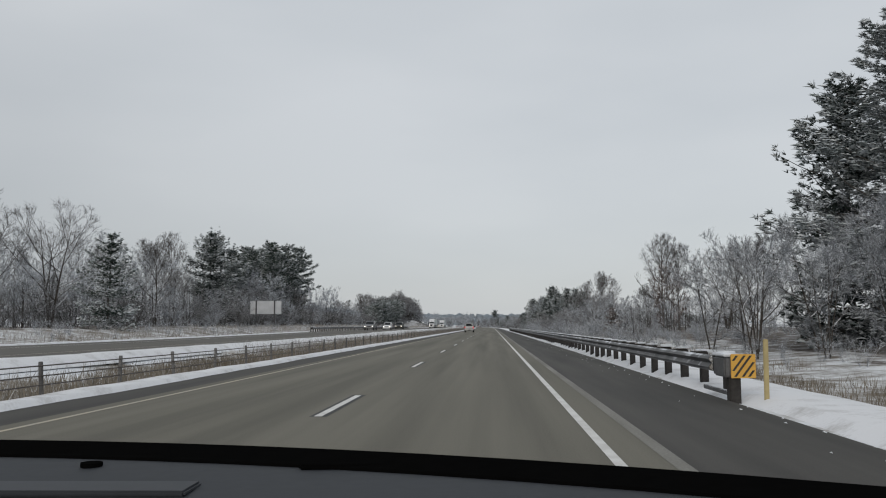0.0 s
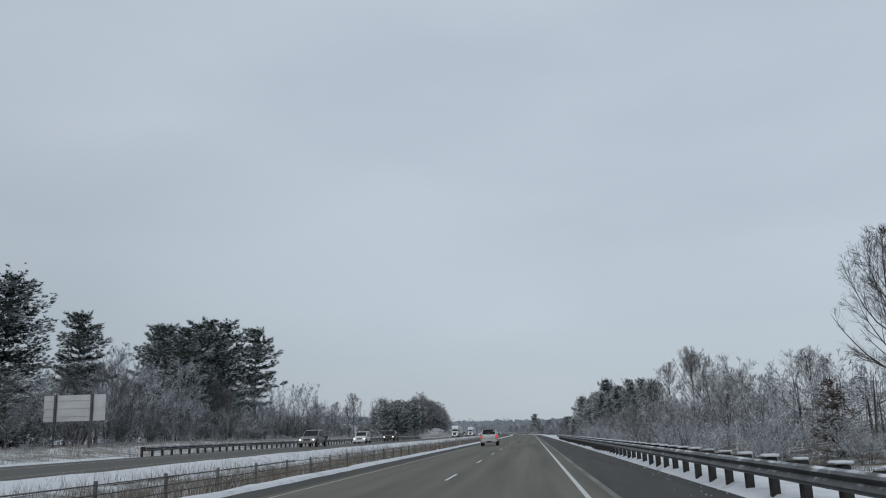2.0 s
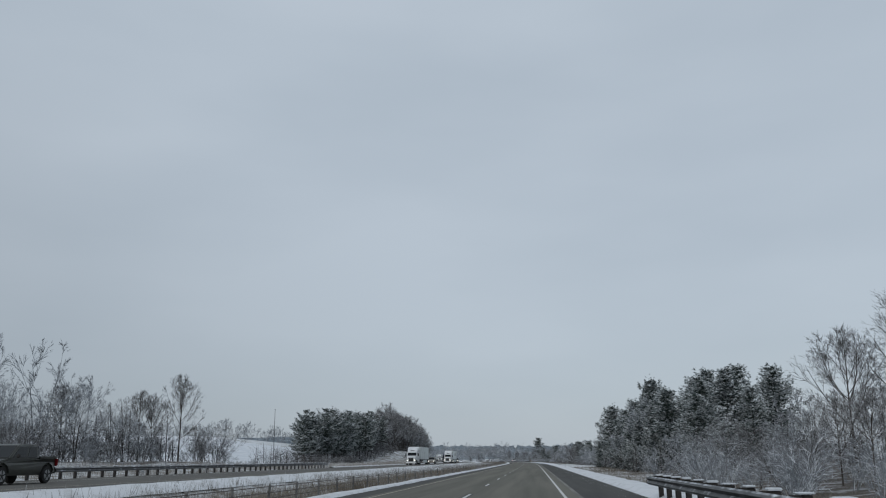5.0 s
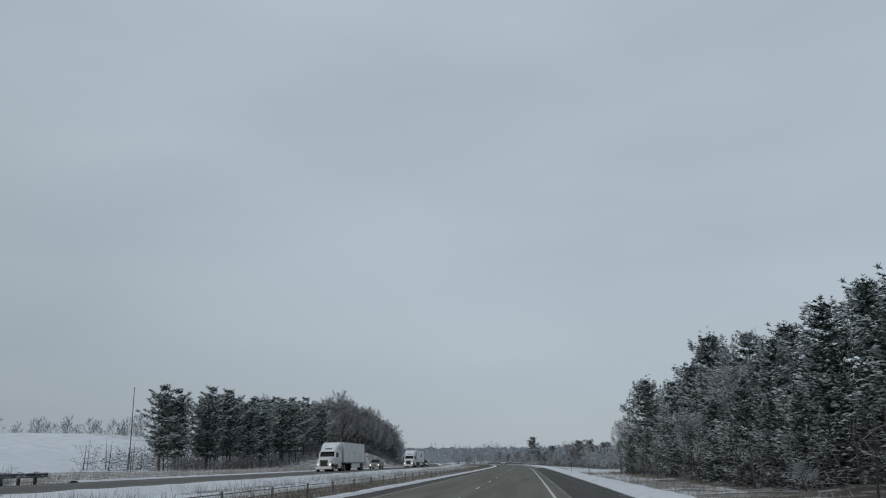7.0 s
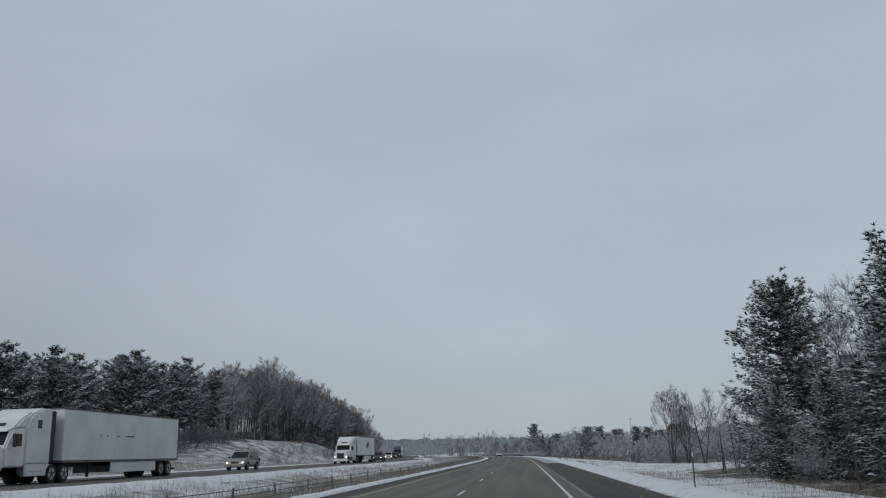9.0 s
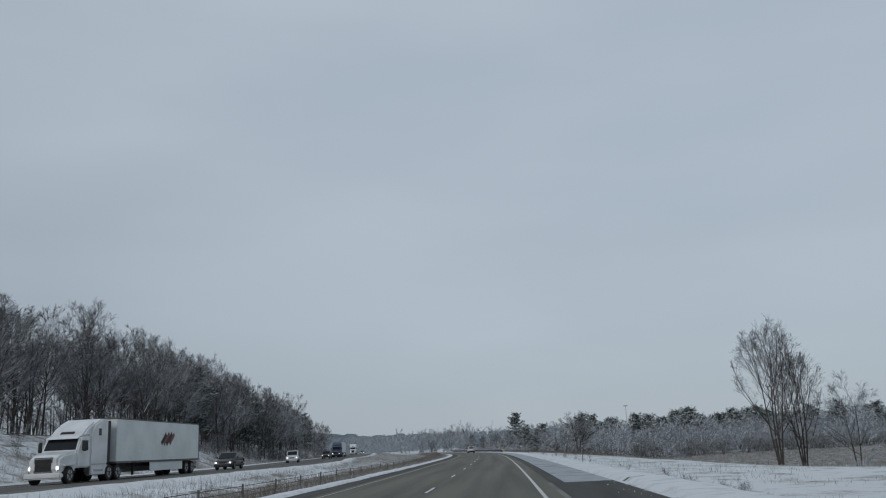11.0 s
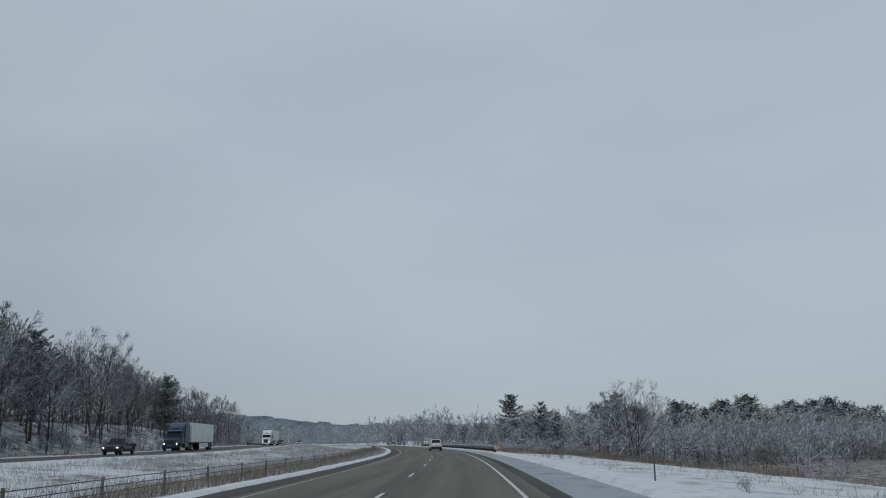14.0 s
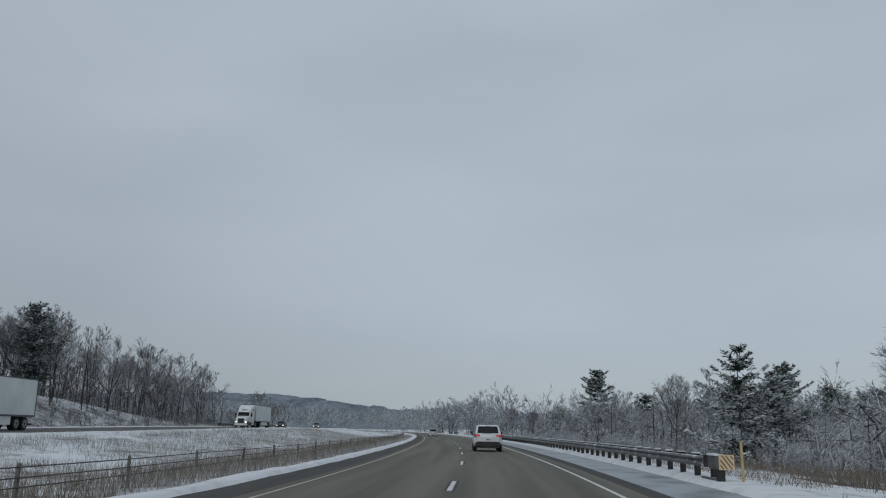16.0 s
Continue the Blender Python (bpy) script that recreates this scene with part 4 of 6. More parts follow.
def far_field(count, x0, x1, y0, y1, deep, s0, s1, seed):
    rng = random.Random(seed)
    out = []
    for k in range(count):
        t = rng.random()
        x, y = x0 + (x1 - x0) * t, y0 + (y1 - y0) * t + rng.uniform(0, deep)
        out.append((x, y, ground_z(x - lane_x(y), y), rng.uniform(s0, s1)))
    return out


wood_stuff("woodland", scattered(60, 298, -80, -49, 110, 0.65, 0.95, 1), THIN, FROST_HAZE, "crowded grey frosted wood across the highway")
wood_stuff("woodland", scattered(132, 282, 27, 60, 60, 0.42, 0.62, 2), FROSTED, FROST_HAZE, "crowded frosted wood behind the guardrail")
wood_stuff("woodland", scattered(485, 645, -72, -46, 105, 0.75, 1.1, 3), THIN, TWIG, "crowded dark leafless wood on the bank")
wood_stuff("woodland", scattered(645, 790, -76, -50, 75, 0.7, 1.0, 13), THIN, TWIG, "thinner leafless wood along the bank")
# haze over the farther woods is put in through the frost colour
wood_stuff("woodland", scattered(650, 900, 21, 60, 75, 0.5, 0.78, 4), FROSTED, FROST_HAZE, "frosted wood beyond the snowy field")
wood_stuff("woodland", far_field(430, 40, 275, 760, 845, 75, 0.7, 1.25, 5), FAR_FROSTED, FROST_HAZE, "frosted wood along the far side of the field")
wood_stuff("woodland", scattered(830, 1300, 10, 70, 110, 0.8, 1.2, 6), FAR_FROSTED, FROST_HAZE, "white frosted wood where the highway bends")
wood_stuff("woodland", scattered(790, 1500, -170, -55, 130, 0.8, 1.2, 7), FAR, TWIG, "distant grey wood beyond the opposing road")
wood_stuff("woodland", scattered(1300, 1560, -330, 120, 220, 1.1, 1.8, 8), far_shapes(160, 0.11, 6, 3, 3, 3), FROST_HAZE, "far hazy woods before the ridge")


def underwood(name, y0, y1, u0, u1, trunks, twigs, top, label, seed, thick=0.022):
    """The tangle inside a wood: thin dark trunks and random twigs, past counting; filler, dark for the shade within."""
    rng = np.random.default_rng(seed)
    base = []
    for _ in range(trunks + twigs):
        u, y = rng.uniform(u0, u1), rng.uniform(y0, y1)
        base.append(ground_at(u, y))
    base = np.array(base)
    tb = base[:trunks]
    h = rng.uniform(0.5, 1.0, trunks) * top
    tip = tb + np.stack([rng.normal(0, 0.05, trunks) * h, rng.normal(0, 0.05, trunks) * h, h], 1)
    r = rng.uniform(0.05, 0.13, trunks)
    wb = base[trunks:]
    wb = wb + np.stack([np.zeros(twigs), np.zeros(twigs), rng.beta(1.1, 2.0, twigs) * top * 0.8], 1)
    d = rng.normal(0, 1, (twigs, 3)) * [1, 1, 0.5] + [0, 0, 0.45]
    d = d / np.linalg.norm(d, axis=1, keepdims=True) * rng.uniform(0.7, 2.4, (twigs, 1))
    v, f = joined([tubes(tb - [0, 0, 0.2], tip, r, r * 0.3), slivers(rng, wb, wb + d, rng.uniform(0.8, 1.5, twigs) * thick)])
    return tagged(mesh_object(name, v, f, UNDERWOOD), label, "woods", kind="stuff")


underwood("underwood", 60, 305, -72, -45, 320, 24000, 7, "dark tangle of trunks and twigs inside the wood", 51)
underwood("underwood", 128, 300, 24, 52, 160, 8000, 6, "dark tangle of trunks and twigs behind the guardrail", 52)
underwood("underwood", 292, 425, 18.5, 44, 190, 17000, 5, "dark tangle beneath the roadside pines", 53, 0.017)
underwood("underwood", 388, 482, -64, -48, 60, 9000, 5, "dark trunks inside the pine grove", 54)
underwood("underwood", 480, 650, -76, -48, 260, 10000, 10, "dark tangle of trunks and twigs inside the wood on the bank", 55)
underwood("underwood", 650, 800, -78, -48, 240, 8000, 9, "dark trunks inside the thinner wood on the bank", 56)
underwood("underwood", 648, 900, 20, 60, 220, 10000, 6.5, "dark tangle inside the frosted wood", 57, 0.04)

# a tree line on the rise beyond the white field, its haze painted pale
wood_stuff("woodland", [(x, y, ground_z(x - lane_x(y), y), 0.4 + 0.25 * random.random()) for x, y in ((random.uniform(-230, -76), random.uniform(555, 620)) for _ in range(110))], FAR, FROST_HAZE, "distant grey tree line on the snowy rise")
# a far wooded ridge closes the view along the bend, haze painted into its colour
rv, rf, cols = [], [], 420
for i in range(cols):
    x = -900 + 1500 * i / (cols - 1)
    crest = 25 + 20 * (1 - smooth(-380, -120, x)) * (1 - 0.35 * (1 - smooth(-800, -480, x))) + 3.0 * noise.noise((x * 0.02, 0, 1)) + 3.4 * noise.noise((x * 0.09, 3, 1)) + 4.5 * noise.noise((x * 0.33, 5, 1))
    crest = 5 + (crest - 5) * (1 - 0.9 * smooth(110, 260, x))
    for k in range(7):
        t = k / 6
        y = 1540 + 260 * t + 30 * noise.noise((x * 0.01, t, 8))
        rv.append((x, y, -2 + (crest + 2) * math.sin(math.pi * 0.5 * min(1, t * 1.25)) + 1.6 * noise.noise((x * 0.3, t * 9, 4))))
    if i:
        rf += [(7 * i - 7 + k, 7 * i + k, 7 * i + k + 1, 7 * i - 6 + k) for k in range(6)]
tagged(mesh_object("backdrop", rv, rf, HAZY_WOOD), "far wooded ridge, pale with painted haze, under the grey sky", "hills", kind="structure")
wood_stuff("thicket", scattered(60, 312, -52, -42, 170, 0.7, 1.5, 9), BUSH, TWIG, "tangle of grey leafless brush at the wood's edge")
wood_stuff("thicket", scattered(124, 272, 13, 26, 110, 0.5, 1.05, 10), BUSH, FROST_HAZE, "frosted brush behind the guardrail")
wood_stuff("thicket", scattered(385, 790, -50, -42, 130, 0.4, 0.9, 11), BUSH, TWIG, "brush at the foot of the wood on the bank")
wood_stuff("thicket", scattered(645, 900, 13, 24, 160, 0.25, 0.75, 12), BUSH, FROST_HAZE, "frosted brush beyond the guardrail")
wood_stuff("thicket", far_field(260, 42, 275, 738, 826, 36, 0.9, 2.2, 15), BUSH, TWIG, "frosted brush along the far field edge")
wood_stuff("thicket", scattered(30, 330, -42, -28.5, 260, 0.14, 0.36, 16), BUSH, FROST_HAZE, "low frosted brush on the verge across the road")
wood_stuff("thicket", scattered(40, 130, 15, 34, 110, 0.15, 0.45, 17), BUSH, FROST_HAZE, "low frosted brush at the wood behind the guardrail")
wood_stuff("thicket", scattered(384, 490, -52, -42, 120, 0.22, 0.65, 18), BUSH, TWIG, "frosted brush before the pine grove")
for y, u, k in ((596, -48, 0.62), (612, -46, 0.5), (644, -51, 0.6), (560, -47, 0.6)):
    plant("pine_b", *at(u, y)[:2], size=k, group="pines among the wood on the bank")
# small pines added as dark skirts, in place of low boughs and shade
for k in range(10):
    y, u = 298 + 11.5 * k, 21.5 + 2.5 * (k % 3)
    plant("spruce", *at(u, y)[:2], size=0.34 + 0.05 * (k % 4), group="young pines at the foot of the roadside pines")


def verge_places(count, y0, y1, near, far, s0, s1, seed):
    """Places on the far verge, by their distance from the middle of the opposing road."""
    rng = random.Random(seed)
    out = []
    for _ in range(count):
        y = rng.uniform(y0, y1)
        out.append((*ground_at(opposing(y) - rng.uniform(near, far), y), rng.uniform(s0, s1)))
    return out


wood_stuff("thicket", verge_places(170, 455, 800, 9.0, 17.0, 0.12, 0.5, 19), BUSH, TWIG, "brown brush on the snowy bank beside the opposing road")
wood_stuff("thicket", scattered(428, 628, 9.4, 12.5, 34, 0.08, 0.22, 20), BUSH, TWIG, "small dark weeds at the edge of the snowy field")


# ---- dead grass and weeds ----
def stems_stuff(name, places, label, mat=DRY_GRASS, height=(0.3, 0.8), per=7, thick=0.010, lean=0.25, spread=0.35):
    rng = np.random.default_rng(len(places))
    p = np.repeat(np.array(places), per, 0)
    n = len(p)
    p = p + np.stack([rng.normal(0, spread, n), rng.normal(0, spread, n), np.full(n, -0.04)], 1)
    h = rng.uniform(height[0], height[1], n)
    d = np.stack([rng.normal(0, lean, n), rng.normal(0, lean, n), np.ones(n)], 1) * h[:, None]
    v, f = slivers(rng, p, p + d, np.full(n, thick * 1.35))
    return tagged(mesh_object(name, v.tolist(), f.tolist(), mat), label, "grass", kind="stuff")


def spots(count, y0, y1, u0, u1, seed, shift=None, clump=0.0):
    rng = random.Random(seed)
    out = []
    while len(out) < count:
        y = y0 + (y1 - y0) * rng.random()
        u = rng.uniform(u0, u1) + (shift(y) if shift else 0)
        if clump and noise.noise((u * 0.25, y * 0.12, seed)) < clump * rng.uniform(-1, 1):
            continue
        out.append(ground_at(u, y))
    return out


def median_spots(count, y0, y1, seed):
    rng = random.Random(seed)
    out = []
    while len(out) < count:
        y = rng.uniform(y0, y1)
        u = rng.uniform(-6.3, opposing(y) + 7.4)
        if noise.noise((u * 0.22, y * 0.09, 5.0)) > rng.uniform(-0.7, 0.35):
            out.append(ground_at(u, y))
    return out


MEDIAN_WEEDS = material("frosted_weeds", (0.14, 0.128, 0.112), 0.9, (0.40, 0.40, 0.40), 0.5, 3, 0, snow=0.6, snow_low=0.15, snow_scale=0.4)
FROSTED_GRASS = material("frosted_grass", (0.2, 0.175, 0.145), 0.9, (0.38, 0.37, 0.36), 0.15, 3, 0, snow=0.6, snow_low=0.1, snow_scale=0.4)
MARSH_GRASS = material("brown_marsh_grass", (0.105, 0.088, 0.068), 0.9, (0.21, 0.185, 0.155), 0.12, 3, 0, snow=0.25, snow_low=0.3, snow_scale=0.4)
stems_stuff("dead_grass", spots(8500, 0, 330, -11.0, -6.6, 31), "brown dead grass along the cable barrier", height=(0.25, 0.75), per=8, thick=0.012)
stems_stuff("dead_grass", spots(6500, 330, 760, -11.0, -7.2, 32), "tall brown weeds along the cable barrier", height=(0.25, 0.75), per=7, thick=0.009)
stems_stuff("weeds", median_spots(10500, 50, 420, 33), "sparse frosted weeds in the snowy median", mat=MEDIAN_WEEDS, height=(0.25, 0.6), per=5, thick=0.009)
stems_stuff("weeds", median_spots(9000, 420, 780, 34), "dense frosted weeds in the widening median", mat=MEDIAN_WEEDS, height=(0.18, 0.5), per=7, thick=0.009)
stems_stuff("verge_grass", spots(7000, 30, 800, -7.6, -16, 35, shift=opposing), "frosted rough grass on the far verge", mat=FROSTED_GRASS, height=(0.3, 0.8), per=6, thick=0.014)
stems_stuff("weeds", median_spots(4200, 590, 790, 39), "tall frosted weeds in the wide median", mat=MEDIAN_WEEDS, height=(0.25, 0.6), per=7, thick=0.009)
stems_stuff("verge_grass", spots(2600, 636, 760, 9.6, 20, 40), "brown grass and brush behind the guardrail end", mat=MARSH_GRASS, height=(0.12, 0.42), per=8, thick=0.008, lean=0.5)
stems_stuff("verge_grass", spots(3200, 0, 430, 10.5, 19, 36, clump=0.4), "dead grass behind the guardrail", height=(0.2, 0.6), per=6, thick=0.01)
stems_stuff("field_grass", spots(1500, 330, 640, 10, 40, 37, clump=0.35), "tufts of dead grass standing out of the snow", mat=MEDIAN_WEEDS, height=(0.1, 0.42), per=8, thick=0.01, lean=0.4, spread=0.5)


def marsh_spots(count, seed):
    rng = random.Random(seed)
    out = []
    while len(out) < count:
        y = rng.uniform(545, 790)
        out.append(ground_at(marsh_edge(y) + 190 * rng.random() ** 2.5, y))
    return out


stems_stuff("field_grass", marsh_spots(7500, 41), "brown marsh grass across the far field", mat=MARSH_GRASS, height=(0.35, 0.95), per=9, thick=0.016, spread=1.1)


# ---- cable barrier in the median ----
def barrier_u(y):
    return -6.35 - 1.7 * smooth(250, 500, y)


RUSTY = material("rusty_cable", (0.06, 0.045, 0.038), 0.7, (0.09, 0.08, 0.075), 2, 20, 0, metal=0.3)
POST_STEEL = material("frosted_steel_post", (0.085, 0.082, 0.08), 0.8, (0.15, 0.15, 0.15), 3, 30, 0.2, 0.01, snow=0.7, snow_low=0.5, per_object=0.25)
BARRIER_POST = mesh_object("post", *(lambda bm: ([tuple(v.co) for v in bm.verts], [[v.index for v in f.verts] for f in bm.faces]))(
    (lambda b: (b.verts.index_update(), b)[1])(box(0, 0, 0.33, 0.08, 0.06, 0.95, 0.012))), POST_STEEL)
barrier = tagged(new("cable_barrier"), "three-strand cable barrier on dark weathered posts along the median", "barrier")
barrier.location = at(barrier_u(0), 0)
ys, y = [], -1.0
while y < 800:
    ys.append(y)
    y += 3.5 if y < 250 else 5.2
first = True
for y in ys:
    u = barrier_u(y)
    post = BARRIER_POST if first else BARRIER_POST.copy()
    if not first:
        scene.collection.objects.link(post)
    first = False
    post.parent = barrier
    place = Vector(at(u, y, ground_z(u, y) + 0.02)) - barrier.location
    post.matrix_basis = Matrix.LocRotScale(place, Euler((random.gauss(0, 0.03), random.gauss(0, 0.04), 0)), None)
for h in (0.36, 0.54, 0.74):
    pts = []
    for y in np.arange(-1.0, 800.0, 2.6):
        u = barrier_u(y)
        pts.append(at(u + 0.05, y, ground_z(u, y) + h))
    pts = np.array(pts) - np.array(barrier.location)
    v, f = tubes(pts[:-1], pts[1:], np.full(len(pts) - 1, 0.016), np.full(len(pts) - 1, 0.016))
    mesh_object("cable", v.tolist(), f.tolist(), RUSTY, barrier, "rusty steel cable")


# ---- guardrails ----
def w_beam(us, y0, y1, z, face, parent, rise=None, shift=None, step=3.81):
    """The pressed steel rail: a W-shaped section drawn along the road."""
    section = [(0.0, 0.31), (0.05, 0.28), (0.085, 0.235), (0.05, 0.19), (0.015, 0.155), (0.05, 0.12), (0.085, 0.075), (0.05, 0.03), (0.0, 0.0)]
    n = max(1, int((y1 - y0) / step))
    k = len(section)
    v, f = [], []
    for i in range(n + 1):
        y = y0 + (y1 - y0) * i / n
        d = shift(y) if shift else 0.0
        zz = z + (rise(y) if rise else 0.0)
        v += [at(us + d + face * a, y, zz + b) for a, b in section]
        v += [at(us + d + face * (a - 0.012), y, zz + b) for a, b in section]
        if i:
            o, q = 2 * k * (i - 1), 2 * k * i
            f += [(o + j, o + j + 1, q + j + 1, q + j) for j in range(k - 1)]
            f += [(o + k + j, q + k + j, q + k + j + 1, o + k + j + 1) for j in range(k - 1)]
            f.append((o, q, q + k, o + k))
            f.append((o + k - 1, o + 2 * k - 1, q + 2 * k - 1, q + k - 1))
    v = [tuple(np.array(p) - np.array(parent.location)) for p in v]
    return mesh_object("rail", v, f, GALVANISED, parent, "galvanised W-section steel rail")


def guardrail(us, y0, y1, face, label, rise=None, shift=None, caps=True, post_mat=TIMBER):
    d0 = shift(y0) if shift else 0.0
    rail = tagged(new("guardrail"), label, "guardrail")
    rail.location = at(us + d0, y0, rise(y0) if rise else 0.0)
    w_beam(us, y0, y1, 0.42, face, rail, rise, shift)
    post_mesh, block_mesh, cap_mesh = (None,) * 3
    count = int((y1 - y0) / 1.905)
    for i in range(count + 1):
        y = y0 + 1.905 * i
        d = shift(y) if shift else 0.0
        zz = rise(y) if rise else 0.0
        turn = Euler((0, 0, -math.atan(lane_slope(y)) + random.gauss(0, 0.02)))
        if post_mesh is None:
            p = part("post", box(0, 0, 0.25, 0.16, 0.2, 1.0, 0.015), post_mat, rail)
            b = part("blockout", box(0, 0, 0.58, 0.2, 0.15, 0.34, 0.012), post_mat, rail)
            post_mesh, block_mesh = p.data, b.data
            if caps:
                bm = box(0, 0, 0, 0.27, 0.3, 0.05, 0.02)
                for vert in bm.verts:
                    vert.co += Vector((noise.noise(vert.co * 9), noise.noise(vert.co * 9 + Vector((4, 0, 0))), 0)) * 0.03
                c = part("snow_cap", bm, SNOW, rail)
                cap_mesh = c.data
        else:
            p, b = new("post", post_mesh), new("blockout", block_mesh)
            p.parent = b.parent = rail
            if caps:
                c = new("snow_cap", cap_mesh)
                c.parent = rail
        p.matrix_basis = Matrix.LocRotScale(Vector(at(us + d - face * 0.30, y, zz)) - rail.location, turn, None)
        b.matrix_basis = Matrix.LocRotScale(Vector(at(us + d - face * 0.12, y, zz)) - rail.location, turn, None)
        if caps:
            s = random.uniform(0.7, 1.25)
            c.matrix_basis = Matrix.LocRotScale(Vector(at(us + d - face * 0.27, y, zz + 0.785)) - rail.location, turn, (random.uniform(0.75, 1.15), s * 1.1, random.uniform(0.4, 1.1)))
    return rail


STEEL_DARK = material("dark_steel_post", (0.10, 0.10, 0.105), 0.6, (0.06, 0.06, 0.062), 2, 25, 0.2, 0.01, metal=0.3, snow=0.9, snow_low=0.8)
guardrail(6.95, 17.2, 224, -1, "galvanised guardrail on dark timber posts with snow on top")
guardrail(7.35, 635.5, 800, -1, "galvanised guardrail round the bend with snow on top")
guardrail(-7.2, 142, 322, 1, "galvanised guardrail along the far side of the opposing road", rise=opposing_z, shift=opposing)
guardrail(-7.2, 768, 840, 1, "galvanised guardrail beyond the opposing road", rise=opposing_z, shift=opposing, caps=False)

AMBER = material("amber_sheeting", (0.70, 0.40, 0.09), 0.45, (0.62, 0.33, 0.06), 4, 40, 0.0)
PALE_AMBER = material("faded_sheeting", (0.62, 0.50, 0.33), 0.5, (0.55, 0.42, 0.27), 4, 40, 0.0)
BLACK = material("black_sheeting", (0.03, 0.028, 0.026), 0.5, (0.05, 0.045, 0.04), 4, 40, 0.0)
FADED_DARK = material("faded_stripe", (0.20, 0.12, 0.07), 0.5, (0.12, 0.08, 0.05), 4, 40, 0.0)
OCHRE_POST = material("ochre_plastic_post", (0.44, 0.36, 0.18), 0.6, (0.36, 0.29, 0.15), 3, 30, 0.1)
ALUMINIUM = material("weathered_aluminium", (0.50, 0.52, 0.54), 0.5, (0.42, 0.44, 0.46), 0.8, 12, 0.05, metal=0.3)


def end_terminal(u, y, panel, stripe, label, flip=1):
    """The impact head of a guardrail with its striped board, stub post and ground strut."""
    ob = tagged(new("guardrail_terminal"), label, "guardrail end")
    ob.matrix_basis = Matrix.LocRotScale(at(u, y), Euler((0, 0, -math.atan(lane_slope(y)))), None)
    part("impact_head", box(0, 0.35, 0.58, 0.26, 0.75, 0.36, 0.03), GALVANISED, ob)
    part("stub_post", box(0.06, 0.1, 0.15, 0.2, 0.22, 0.75, 0.02), TIMBER, ob)
    part("strut", box(0.05, 1.1, 0.1, 0.07, 2.0, 0.08, 0.01), GALVANISED, ob)
    board = part("marker_board", box(0.19, -0.06, 0.60, 0.43, 0.03, 0.42, 0.008), panel, ob)
    for k in range(6):
        c = -0.44 + 0.12 * k + 0.012 * (k % 2)
        bm = bmesh.new()
        lo = max(-0.185, (-0.2 - c - 0.02) / 0.75 - 0.2)
        hi = min(0.185, (0.2 - c - 0.065) / 0.75 - 0.2)
        if hi - lo < 0.05:
            bm.free()
            continue
        clipped = [(flip * (c + q + 0.75 * (e + 0.2)), e) for q, e in ((0.02, lo), (0.065, lo), (0.065, hi), (0.02, hi))][::flip]
        vs = [bm.verts.new((0.19 + a, -0.078, 0.60 + b)) for a, b in clipped] + [bm.verts.new((0.19 + a, -0.07, 0.60 + b)) for a, b in clipped]
        bm.faces.new(vs[:4])
        bm.faces.new(vs[7:3:-1])
        for j in range(4):
            bm.faces.new((vs[j], vs[j + 4], vs[(j + 1) % 4 + 4], vs[(j + 1) % 4]))
        part("stripe", bm, stripe, board)
    part("snow_cap", box(0, 0.35, 0.79, 0.3, 0.8, 0.05, 0.02), SNOW, ob)
    return ob


end_terminal(6.82, 15.4, AMBER, BLACK, "guardrail end with an amber and black striped board")
end_terminal(7.4, 634.0, PALE_AMBER, FADED_DARK, "guardrail end with a faded amber striped board", -1)


def marker_post(u, y, height, mat, label, width=0.11, plate=None):
    ob = tagged(new("marker_post"), label, "post")
    ob.matrix_basis = Matrix.LocRotScale(at(u, y, ground_z(u, y) if u > 9 else 0.0), Euler((random.gauss(0, 0.02), random.gauss(0, 0.02), 0)), None)
    part("shaft", box(0, 0, height / 2 - 0.1, width, 0.04, height + 0.2, 0.012), mat, ob)
    if plate:
        part("reflector", box(0, -0.03, height - 0.12, width * 0.9, 0.012, 0.16, 0.004), plate, ob)
    return ob


marker_post(7.26, 14.9, 1.08, OCHRE_POST, "ochre plastic marker post beside the guardrail end", 0.085)
marker_post(8.05, 634.0, 1.2, OCHRE_POST, "ochre plastic marker post leaning by the guardrail end", 0.075)
stems_stuff("verge_grass", spots(700, 8, 60, 9.5, 15, 38), "tan dead grass beside the snowy verge", height=(0.2, 0.45), per=9, thick=0.012)
for y in (343, 373, 478, 560):
    marker_post(8.1, y, 1.3, STEEL_DARK, "thin steel delineator post in the roadside snow", 0.045, plate=WHITE_PAINT)

# ---- the back of a road sign across the highway ----
road_sign = tagged(new("road_sign"), "large bare aluminium back of a road sign on two posts", "road sign")
road_sign.matrix_basis = pose(-36, 150, ground_z(-36 - lane_x(150), 150), 0, 0, 4)
part("panel", box(0, 0, 3.4, 5.5, 0.05, 2.3, 0.01), ALUMINIUM, road_sign)
for x in (-1.7, 1.55):
    part("post", box(x, -0.12, 2.2, 0.2, 0.16, 4.8, 0.01), STEEL_DARK, road_sign)
for z in (2.7, 3.4, 4.1):
    part("stiffener", box(0, -0.05, z, 5.3, 0.05, 0.07, 0.008), ALUMINIUM, road_sign)

field_pole = tagged(new("flagpole"), "slender bare pole standing beside the pine grove", "pole")
field_pole.location = (-54.3, 407.4, ground_z(-54.3 - lane_x(407.4), 407.4))
part("shaft", cylinder(0.09, 13.5, pose(0, 0, 6.65), 10, 0.05), STEEL_DARK, field_pole)
part("finial", cylinder(0.09, 0.14, pose(0, 0, 13.4), 10), STEEL_DARK, field_pole)
light_mast = tagged(new("light_mast"), "slender tall lighting mast beyond the far wood", "light mast")
light_mast.location = (92, 905, 0)
